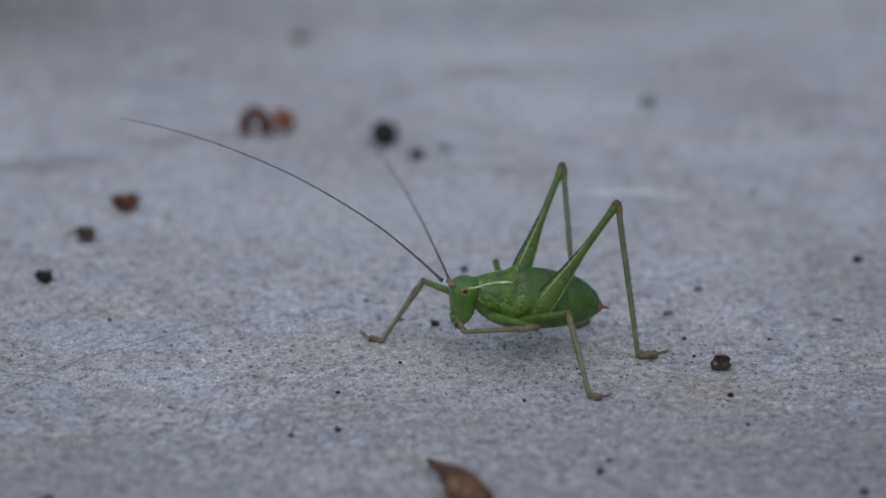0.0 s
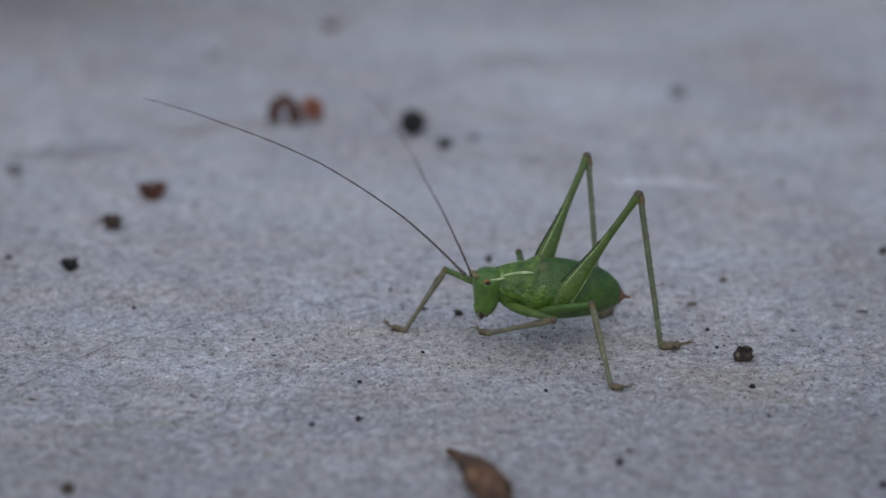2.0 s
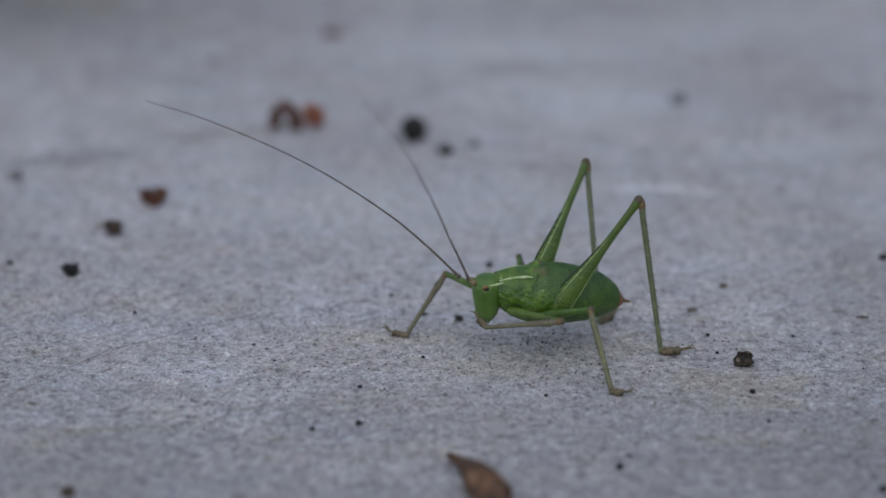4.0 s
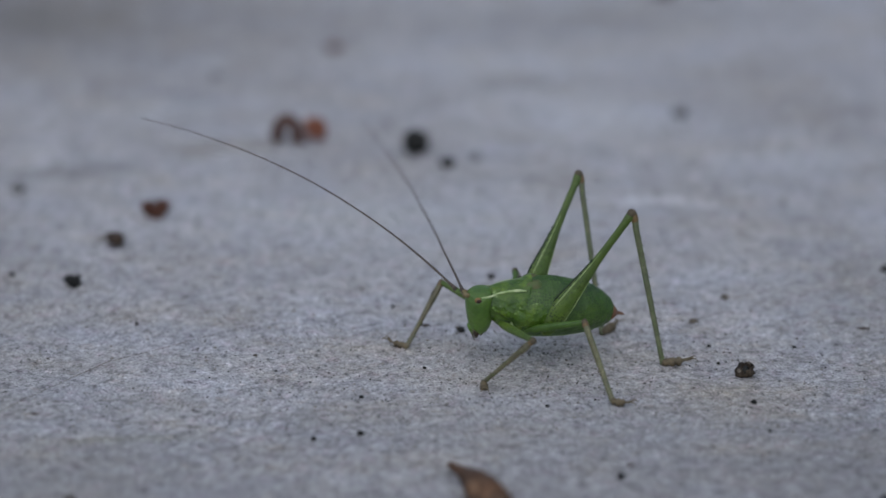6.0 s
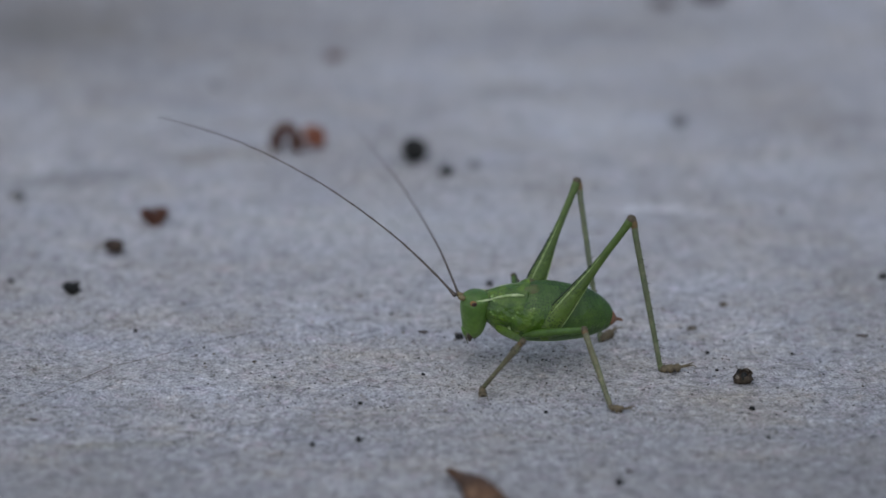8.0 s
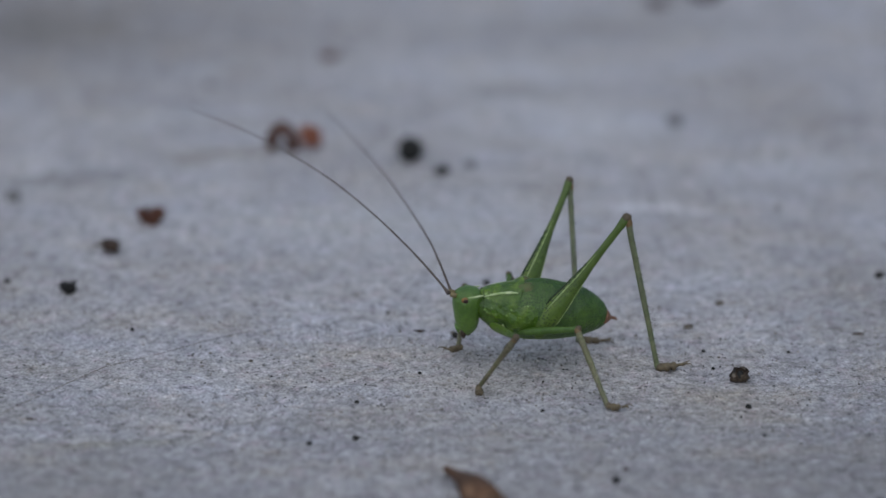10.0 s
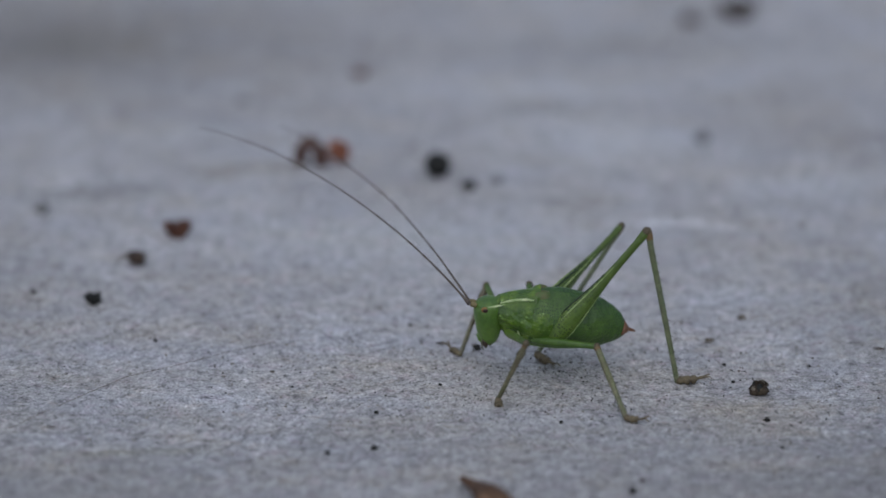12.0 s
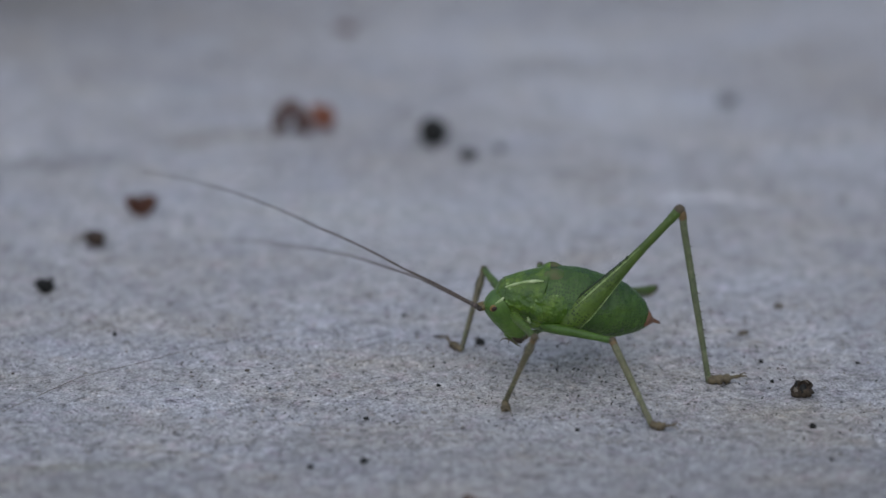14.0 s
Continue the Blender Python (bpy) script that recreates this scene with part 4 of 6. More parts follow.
    walk(CRICKET['head'], [
        (0, mm(-2.79, -0.77, 5.46, -1, -11.2, -164.3)), (0.5, mm(-2.68, -0.75, 5.38, -0.7, -11.5, -165.9)),
        (1, mm(-2.56, -0.72, 5.38, -0.2, -10.7, -168.5)), (1.5, mm(-2.69, -0.75, 5.33, -0.7, -10.9, -166.2)),
        (2, mm(-2.69, -0.77, 5.32, -0.5, -10.7, -166.9)), (2.5, mm(-2.78, -0.78, 5.34, -0.7, -10.4, -166)),
        (3, mm(-2.77, -0.76, 5.4, -1, -8.2, -164.5)), (5.5, mm(-3.17, -0.78, 5.21, 0.4, -5.3, -172.5)),
        (6, mm(-3.45, -0.86, 5.21, -0.3, -6.3, -168.6)), (6.5, mm(-3.47, -0.82, 5.22, -0.2, -6.8, -168.8)),
        (7, mm(-3.58, -0.83, 5.39, -0.7, -6.7, -165.8)), (7.5, mm(-3.59, -0.77, 5.29, -0.5, -9.2, -166.5)),
        (8, mm(-3.72, -0.73, 5.35, -0, -8.8, -168.9)), (10.5, mm(-4.06, -0.61, 5.53, 0.5, -6.2, -171.2)),
        (11, mm(-3.95, -0.38, 5.38, 1.5, -5.7, -176.6)), (11.5, mm(-4.18, -0.38, 5.59, 0.6, -3.1, -171.1)),
        (12, mm(-3.99, -0.3, 5.57, 1.3, -4.3, -174.6)), (12.5, mm(-3.84, -0.14, 5.57, 2.7, -5.3, 177.8)),
        (13, mm(-3.97, -0.08, 5.92, 1.9, 3.7, -176.3)), (13.5, mm(-3.81, 0.03, 5.85, 2.4, 10, -177.1)),
        (14, mm(-3.66, 0.01, 5.64, 2.6, 26.7, -175.6)),
    ])
    walk(CRICKET['hind_femur_left'], [
        (0, mm(1.41, -1.79, 3.29, 2.8, -34.3, -178.8)), (0.5, mm(1.46, -1.77, 3.32, 3.5, -34.5, -179.1)),
        (1, mm(1.45, -1.75, 3.36, 4.3, -34.7, -179.4)), (1.5, mm(1.4, -1.76, 3.35, 3.5, -34.7, -179.2)),
        (2, mm(1.34, -1.77, 3.3, 3.2, -34.4, -179.1)), (2.5, mm(1.32, -1.76, 3.32, 2.8, -34.6, -179)),
        (3, mm(1.34, -1.75, 3.35, 3.5, -34.8, -179.3)), (5.5, mm(0.84, -1.78, 3.26, 1.7, -34.8, -178.8)),
        (6, mm(0.68, -1.82, 3.16, 1.5, -34.4, -178.5)), (6.5, mm(0.67, -1.8, 3.22, 1.7, -34.8, -178.7)),
        (7, mm(0.69, -1.79, 3.25, 2.3, -35, -178.9)), (7.5, mm(0.63, -1.81, 3.25, 2, -35, -178.7)),
        (8, mm(0.61, -1.8, 3.3, 2.1, -35.4, -178.8)), (10.5, mm(0.31, -1.8, 3.39, 2.6, -36.4, -179.1)),
        (11, mm(0.15, -1.78, 3.54, 1.7, -37.6, -178.9)), (11.5, mm(0.12, -1.75, 3.63, 1.4, -38.2, -179.1)),
        (12, mm(0.03, -1.74, 3.66, 1.2, -38.6, -179.1)), (12.5, mm(-0.08, -1.71, 3.81, 0.7, -39.6, -179.1)),
        (13, mm(-0.14, -1.66, 3.95, -0.8, -40.6, -178.8)), (13.5, mm(-0.12, -1.63, 4.07, 0.5, -41.4, -179.5)),
        (14, mm(-0.08, -1.62, 4.09, 1.3, -41.4, -179.8)),
    ])
    walk(CRICKET['hind_tibia_left'], [
        (0, mm(7.77, -1.1, 12.64, 177.6, -8.8, 3.1)), (0.5, mm(7.85, -0.98, 12.65, 177.1, -8.4, 3.3)),
        (1, mm(7.88, -0.84, 12.64, 176.4, -8.2, 3.5)), (1.5, mm(7.83, -0.98, 12.64, 177.1, -8.5, 3.2)),
        (2, mm(7.73, -1.04, 12.63, 177.3, -9, 3.1)), (2.5, mm(7.73, -1.11, 12.63, 177.7, -9, 2.9)),
        (3, mm(7.78, -0.98, 12.64, 177.1, -8.7, 3.2)), (5.5, mm(7.3, -1.3, 12.56, 178.6, -11.1, 2.5)),
        (6, mm(7.07, -1.35, 12.51, 178.7, -12.2, 2.6)), (6.5, mm(7.12, -1.32, 12.52, 178.6, -11.9, 2.6)),
        (7, mm(7.17, -1.22, 12.53, 178.1, -11.7, 2.8)), (7.5, mm(7.12, -1.27, 12.52, 178.3, -11.9, 2.8)),
        (8, mm(7.15, -1.24, 12.53, 178.2, -11.7, 2.8)), (10.5, mm(7.02, -1.18, 12.5, 177.9, -12.4, 2.9)),
        (11, mm(7.06, -1.32, 12.51, 178.6, -12.2, 2.4)), (11.5, mm(7.12, -1.36, 12.52, 178.9, -11.9, 2)),
        (12, mm(7.08, -1.39, 12.52, 179, -12.1, 1.9)), (12.5, mm(7.15, -1.45, 12.53, 179.4, -11.8, 1.5)),
        (13, mm(7.24, -1.67, 12.55, -179.4, -11.4, 0.5)), (13.5, mm(7.37, -1.46, 12.57, 179.6, -10.8, 0.9)),
        (14, mm(7.42, -1.34, 12.58, 179, -10.6, 1.2)),
    ])
    walk(CRICKET['hind_tarsus_left'], [
        (0, mm(9.72, -1.51, 0.26, 0, -88.3, -174.3)), (0.5, mm(9.72, -1.51, 0.26, 0, -88.3, -174.3)),
        (1, mm(9.72, -1.51, 0.26, 0, -88.3, -174.3)), (1.5, mm(9.72, -1.51, 0.26, 0, -88.3, -174.3)),
        (2, mm(9.72, -1.51, 0.26, 0, -88.3, -174.3)), (2.5, mm(9.72, -1.51, 0.26, 0, -88.3, -174.3)),
        (3, mm(9.72, -1.51, 0.26, 0, -88.3, -174.3)), (5.5, mm(9.72, -1.51, 0.26, 0, -88.3, -174.3)),
        (6, mm(9.72, -1.51, 0.26, 0, -88.3, -174.3)), (6.5, mm(9.72, -1.51, 0.26, 0, -88.3, -174.3)),
        (7, mm(9.72, -1.51, 0.26, 0, -88.3, -174.3)), (7.5, mm(9.72, -1.51, 0.26, 0, -88.3, -174.3)),
        (8, mm(9.72, -1.51, 0.26, 0, -88.3, -174.3)), (10.5, mm(9.72, -1.51, 0.26, 0, -88.3, -174.3)),
        (11, mm(9.72, -1.51, 0.26, 0, -88.3, -174.3)), (11.5, mm(9.72, -1.51, 0.26, 0, -88.3, -174.3)),
        (12, mm(9.72, -1.51, 0.26, 0, -88.3, -174.3)), (12.5, mm(9.72, -1.51, 0.26, 0, -88.3, -174.3)),
        (13, mm(9.72, -1.51, 0.26, 0, -88.3, -174.3)), (13.5, mm(9.72, -1.51, 0.26, 0, -88.3, -174.3)),
        (14, mm(9.72, -1.51, 0.26, 0, -88.3, -174.3)),
    ])
    walk(CRICKET['hind_femur_right'], [
        (0, mm(-0.07, 1.57, 4.05, 25.7, -39.2, -158.2)), (0.5, mm(-0.02, 1.58, 4.09, 25.6, -39.6, -158.1)),
        (1, mm(-0.04, 1.6, 4.13, 25.5, -40, -158.3)), (1.5, mm(-0.1, 1.59, 4.12, 26, -39.8, -158.7)),
        (2, mm(-0.18, 1.57, 4.07, 24.7, -39.3, -158.6)), (2.5, mm(-0.21, 1.57, 4.09, 25.1, -39.4, -159)),
        (3, mm(-0.17, 1.59, 4.12, 25.9, -39.7, -159)), (5.5, mm(-0.7, 1.55, 4.01, 27.2, -38.2, -161.5)),
        (6, mm(-0.87, 1.51, 3.92, 26.7, -37.3, -161.8)), (6.5, mm(-0.86, 1.54, 3.98, 28.3, -37.7, -162.3)),
        (7, mm(-0.84, 1.55, 4.01, 28.3, -38, -162.4)), (7.5, mm(-0.84, 1.56, 3.99, 28.5, -37.8, -162.4)),
        (8, mm(-0.83, 1.58, 4.02, 29.1, -38.1, -162.7)), (10.3, mm(-1.02, 1.62, 4.09, 26.9, -42.6, -154.8)),
        (10.5, mm(-1.04, 1.63, 4.1, 13.7, -49.4, -136.2)), (10.6, mm(-1.04, 1.64, 4.12, 1.8, -44.6, -124.8)),
        (10.7, mm(-1.05, 1.66, 4.14, -16.5, -61.1, -107.8)), (11, mm(-1.06, 1.7, 4.21, -12.9, -60.4, -110.5)),
        (11.5, mm(-1.09, 1.73, 4.31, -31.2, -64.5, -95.4)), (12, mm(-1.16, 1.75, 4.33, -29.1, -64.8, -97.4)),
        (12.5, mm(-1.17, 1.81, 4.46, -31.3, -66.8, -98)), (12.8, mm(-1.19, 1.85, 4.55, -46.6, -69.7, -82.6)),
        (13, mm(-1.21, 1.87, 4.61, -67.7, -68, -64.5)), (13.2, mm(-1.17, 1.89, 4.66, -78, -73.9, -52.8)),
        (13.33, mm(-1.15, 1.91, 4.69, -87.4, -67.7, -45.8)), (13.5, mm(-1.12, 1.92, 4.73, -119.6, -67, -13.8)),
        (13.7, mm(-1.11, 1.92, 4.74, -121.1, -64.1, -12.7)), (14, mm(-1.09, 1.92, 4.76, -130.3, -67.7, -4.6)),
    ])
    walk(CRICKET['hind_tibia_right'], [
        (0, mm(4.1, 8.53, 11.96, 160.2, 8.1, 35.8)), (0.5, mm(4.2, 8.55, 11.96, 160.3, 8.6, 35.9)),
        (1, mm(4.27, 8.55, 11.97, 160.5, 8.7, 35.6)), (1.5, mm(4.16, 8.59, 11.95, 160.1, 8.4, 35.6)),
        (2, mm(4.16, 8.35, 12.03, 160.9, 7.5, 35)), (2.5, mm(4.14, 8.4, 12.02, 160.7, 7.6, 35)),
        (3, mm(4.14, 8.54, 11.96, 160.1, 8.1, 35.3)), (5.5, mm(3.57, 8.43, 11.94, 158.9, 5.1, 34.1)),
        (6, mm(3.38, 8.26, 11.97, 159, 3.7, 33.7)), (6.5, mm(3.32, 8.5, 11.87, 157.9, 4.3, 34.1)),
        (7, mm(3.38, 8.53, 11.87, 157.9, 4.6, 34.1)), (7.5, mm(3.35, 8.56, 11.86, 157.8, 4.6, 34.1)),
        (8, mm(3.36, 8.66, 11.82, 157.4, 4.9, 34.2)), (10.3, mm(2.98, 9.18, 11.52, 159.7, 15.7, 38.5)),
        (10.5, mm(3.14, 9.35, 11.25, 170.1, 26.5, 49.8)), (10.6, mm(3.21, 8.38, 12.18, 178.5, 26.8, 55.8)),
        (10.7, mm(4.92, 9.74, 9.39, -169.4, 41.7, 64.8)), (11, mm(4.68, 9.81, 9.67, -171.7, 40.1, 63.6)),
        (11.5, mm(5.58, 9.89, 8.48, -161.2, 46.2, 69.8)), (12, mm(5.46, 9.92, 8.55, -162.6, 46.2, 68.7)),
        (12.5, mm(5.9, 9.8, 8.28, -162.2, 47.9, 66.2)), (12.8, mm(6.03, 10.15, 7.24, -155.9, 52, 72.1)),
        (13, mm(6.53, 9.99, 6.22, -144.3, 53.7, 79.5)), (13.2, mm(6.3, 10.38, 5.31, -146.4, 60.6, 79.7)),
        (13.33, mm(6.63, 10.14, 4.89, -123.6, 62.9, 100.3)), (13.5, mm(6.23, 10.27, 2.54, -101.4, 69.7, 122.4)),
        (13.7, mm(6.17, 10.22, 2.19, -95.2, 68, 127.8)), (14, mm(6.36, 10, 1.99, -87.5, 73.2, 135.5)),
    ])
    walk(CRICKET['hind_tarsus_right'], [
        (0, mm(5.24, 4.11, 0.29, 0, -90, -126.9)), (0.5, mm(5.24, 4.11, 0.29, 0, -90, -126.9)),
        (1, mm(5.24, 4.11, 0.29, 0, -90, -126.9)), (1.5, mm(5.24, 4.11, 0.29, 0, -90, -126.9)),
        (2, mm(5.24, 4.11, 0.29, 0, -90, -126.9)), (2.5, mm(5.24, 4.11, 0.29, 0, -90, -126.9)),
        (3, mm(5.24, 4.11, 0.29, 0, -90, -126.9)), (5.5, mm(5.24, 4.11, 0.29, 0, -90, -126.9)),
        (6, mm(5.24, 4.11, 0.29, 0, -90, -126.9)), (6.5, mm(5.24, 4.11, 0.29, 0, -90, -126.9)),
        (7, mm(5.24, 4.11, 0.29, 0, -90, -126.9)), (7.5, mm(5.24, 4.11, 0.29, 0, -90, -126.9)),
        (8, mm(5.24, 4.11, 0.29, 0, -90, -126.9)), (10.3, mm(3.19, 3.81, 0.2, 180, -83.7, -6.3)),
        (10.5, mm(1.24, 3.75, 0.2, 180, -84.6, -12.3)), (10.6, mm(0.29, 3.53, 0.99, 180, -85.1, -15.4)),
        (10.7, mm(-0.66, 3.3, 0.19, 180, -85.6, -18.5)), (11, mm(-0.5, 3.45, 0.19, 180, -87.2, -28)),
        (11.5, mm(-1.18, 3.25, 0.27, 0, -90, 136.7)), (12, mm(-1.18, 3.25, 0.27, 180, -83, -52.7)),
        (12.5, mm(-1.18, 3.25, 0.27, -180, -80, -59)), (12.8, mm(-1.62, 3.16, 0.19, 180, -55.7, -57.8)),
        (13, mm(-2.16, 3.26, 0.19, 148.9, -8.2, 23.6)), (13.2, mm(-2.16, 2.68, 0.18, 148.1, 6.8, 22.1)),
        (13.33, mm(-2.53, 2.19, 1.73, 151.6, 23.4, 21.6)), (13.5, mm(-2.9, 1.72, 1.68, 180, -46.9, -128.7)),
        (13.7, mm(-3.05, 1.74, 1.76, 180, -38.9, -135)), (14, mm(-2.78, 1.43, 2.14, 0, -83.7, 56.3)),
    ])
    walk(CRICKET['middle_femur_left'], [
        (0, mm(-0.05, -1.8, 3.25, 48.5, -56.6, 94.3)), (0.5, mm(-0, -1.79, 3.28, 47.9, -57.1, 94.4)),
        (1, mm(-0.01, -1.77, 3.32, 53.6, -55.3, 90.7)), (1.5, mm(-0.06, -1.78, 3.31, 55.7, -54.4, 89.6)),
        (2, mm(-0.12, -1.8, 3.25, 55.7, -53.9, 90.2)), (2.5, mm(-0.15, -1.79, 3.27, 56.8, -53.7, 89.4)),
        (3, mm(-0.13, -1.78, 3.31, 58.9, -53.1, 88)), (5.5, mm(-0.62, -1.81, 3.18, 48.9, -58.7, 95)),
        (6, mm(-0.78, -1.85, 3.08, 53.5, -56.4, 92.8)), (6.5, mm(-0.79, -1.83, 3.15, 61.3, -53.3, 87.8)),
        (7, mm(-0.77, -1.81, 3.18, 57.1, -56, 89.9)), (7.5, mm(-0.83, -1.81, 3.17, 61.4, -53.9, 87.4)),
        (8, mm(-0.85, -1.79, 3.22, 61.6, -54.6, 86.9)), (10.5, mm(-1.15, -1.75, 3.31, 64, -56.8, 84.3)),
        (11, mm(-1.3, -1.67, 3.46, 82.4, -44, 74.3)), (11.5, mm(-1.34, -1.64, 3.57, 85.4, -42.2, 72.4)),
        (12, mm(-1.43, -1.62, 3.6, 84.8, -44.4, 71.6)), (12.5, mm(-1.53, -1.56, 3.75, 84, -50.2, 69)),
        (13, mm(-1.6, -1.5, 3.92, 87.5, -50.1, 65.4)), (13.5, mm(-1.57, -1.45, 4.07, 89.8, -50.3, 62.7)),
        (14, mm(-1.53, -1.45, 4.13, 88.6, -53.3, 62.4)),
    ])
    walk(CRICKET['middle_tibia_left'], [
        (0, mm(4.01, -4.35, 5.12, 150.3, -33.6, -24.8)), (0.5, mm(4.03, -4.38, 5.16, 151, -33.6, -25.7)),
        (1, mm(4.16, -4.23, 5.06, 147.3, -31.9, -22.4)), (1.5, mm(4.18, -4.16, 5, 145.6, -31.4, -20.7)),
        (2, mm(4.14, -4.13, 4.96, 145.1, -31.6, -20)), (2.5, mm(4.14, -4.11, 4.93, 144.5, -31.4, -19.2)),
        (3, mm(4.2, -4.06, 4.91, 143.3, -30.6, -18.3)), (5.5, mm(3.5, -4.35, 4.94, 150.6, -37.1, -21.8)),
        (6, mm(3.48, -4.2, 4.78, 146.5, -36.4, -17.3)), (6.5, mm(3.64, -3.98, 4.63, 141.1, -33.5, -12.5)),
        (7, mm(3.55, -4.14, 4.75, 144.8, -35.4, -15.8)), (7.5, mm(3.6, -4, 4.63, 141.4, -33.9, -12.6)),
        (8, mm(3.56, -4.03, 4.63, 141.9, -34.3, -12.8)), (10.5, mm(3.26, -4.08, 4.55, 142.3, -36.4, -11.3)),
        (11, mm(3.48, -3.51, 3.95, 127.5, -25.9, 3)), (11.5, mm(3.47, -3.46, 3.88, 126, -24.2, 4.9)),
        (12, mm(3.33, -3.55, 3.93, 127.4, -26.4, 4.4)), (12.5, mm(3.1, -3.78, 4.09, 131.7, -31.4, 1.4)),
        (13, mm(3.01, -3.8, 4.06, 131.3, -31.3, 2.7)), (13.5, mm(2.99, -3.82, 4.08, 131.6, -31.3, 2.8)),
        (14, mm(2.98, -3.93, 4.2, 134.4, -33.2, -0.1)),
    ])
    walk(CRICKET['middle_tarsus_left'], [
        (0, mm(5.53, -8.7, 0.3, 0, -90, 157.8)), (0.5, mm(5.53, -8.7, 0.3, 0, -90, 157.8)),
        (1, mm(5.53, -8.7, 0.3, 0, -90, 157.8)), (1.5, mm(5.53, -8.7, 0.3, 0, -90, 157.8)),
        (2, mm(5.53, -8.7, 0.3, 0, -90, 157.8)), (2.5, mm(5.53, -8.7, 0.3, 0, -90, 157.8)),
        (3, mm(5.53, -8.7, 0.3, 0, -90, 157.8)), (5.5, mm(5.53, -8.7, 0.3, 0, -90, 157.8)),
        (6, mm(5.53, -8.7, 0.3, 0, -90, 157.8)), (6.5, mm(5.53, -8.7, 0.3, 0, -90, 157.8)),
        (7, mm(5.53, -8.7, 0.3, 0, -90, 157.8)), (7.5, mm(5.53, -8.7, 0.3, 0, -90, 157.8)),
        (8, mm(5.53, -8.7, 0.3, 0, -90, 157.8)), (10.5, mm(5.53, -8.7, 0.3, 0, -90, 157.8)),
        (11, mm(5.53, -8.7, 0.3, 0, -90, 157.8)), (11.5, mm(5.53, -8.7, 0.3, 0, -90, 157.8)),
        (12, mm(5.53, -8.7, 0.3, 0, -90, 157.8)), (12.5, mm(5.53, -8.7, 0.3, 0, -90, 157.8)),
        (13, mm(5.53, -8.7, 0.3, 0, -90, 157.8)), (13.5, mm(5.53, -8.7, 0.3, 0, -90, 157.8)),
        (14, mm(5.53, -8.7, 0.3, 0, -90, 157.8)),
    ])
    walk(CRICKET['middle_femur_right'], [
        (0, mm(-0.73, 1.33, 3.27, 39, -67.3, -126.4)), (0.5, mm(-0.69, 1.34, 3.3, 40.5, -67.2, -127.2)),
        (1, mm(-0.71, 1.35, 3.35, 39.1, -67.8, -126.4)), (1.5, mm(-0.76, 1.34, 3.33, 44.7, -66.3, -131.1)),
        (2, mm(-0.84, 1.32, 3.28, 40.2, -67.3, -128)), (2.5, mm(-0.87, 1.33, 3.3, 40.5, -67.4, -128.4)),
        (3, mm(-0.84, 1.34, 3.34, 39.9, -67.7, -127.8)), (5.5, mm(-1.34, 1.3, 3.21, 42.7, -66.6, -133)),
        (6, mm(-1.51, 1.26, 3.12, 44.5, -65.8, -135.4)), (6.5, mm(-1.51, 1.29, 3.18, 45.8, -65.7, -136.4)),
        (7, mm(-1.48, 1.31, 3.21, 45.9, -65.8, -136.4)), (7.5, mm(-1.49, 1.32, 3.19, 44.8, -65.8, -135.4)),
        (8, mm(-1.48, 1.35, 3.22, 44.4, -65.9, -135)), (10.5, mm(-1.7, 1.41, 3.3, 45.4, -66.2, -137.2)),
        (11.5, mm(-1.77, 1.53, 3.52, 46.6, -67.2, -138.8)), (12.5, mm(-1.85, 1.63, 3.67, 48.6, -67.4, -141)),
        (13.5, mm(-1.84, 1.74, 3.97, 50.5, -69.1, -143)), (14, mm(-1.82, 1.73, 4.03, 51.2, -69.6, -143.7)),
    ])
    walk(CRICKET['middle_tibia_right'], [
        (0, mm(-1.16, 6.22, 4.81, 160.2, -44.1, 104.5)), (0.5, mm(-1.16, 6.23, 4.82, 159.6, -43.7, 105.3)),
        (1, mm(-1.13, 6.25, 4.85, 160.8, -43.7, 104.2)), (1.5, mm(-1.3, 6.25, 4.8, 157.3, -42.9, 107.1)),
        (2, mm(-1.22, 6.22, 4.8, 159.7, -44.1, 104.3)), (2.5, mm(-1.24, 6.24, 4.8, 159.7, -43.9, 104.2)),
        (3, mm(-1.21, 6.26, 4.83, 160.3, -43.8, 103.9)), (5.5, mm(-1.53, 6.23, 4.71, 157.8, -44.4, 103.2)),
        (6, mm(-1.66, 6.19, 4.62, 156.1, -44.9, 103.8)), (6.5, mm(-1.68, 6.22, 4.65, 155.7, -44.3, 104.2)),
        (7, mm(-1.67, 6.24, 4.67, 155.9, -44.1, 104.2)), (7.5, mm(-1.66, 6.24, 4.68, 156.3, -44.1, 103.7)),
        (8, mm(-1.65, 6.27, 4.72, 156.7, -43.8, 103.4)), (10.5, mm(-1.76, 6.34, 4.75, 156.7, -43.4, 102.1)),
        (11.5, mm(-1.78, 6.49, 4.9, 157.8, -41.9, 100.7)), (12.5, mm(-1.84, 6.6, 4.98, 157.6, -40.6, 100.3)),
        (13.5, mm(-1.78, 6.75, 5.14, 159.2, -39.1, 99)), (14, mm(-1.76, 6.76, 5.15, 159.6, -39.1, 98.9)),
    ])
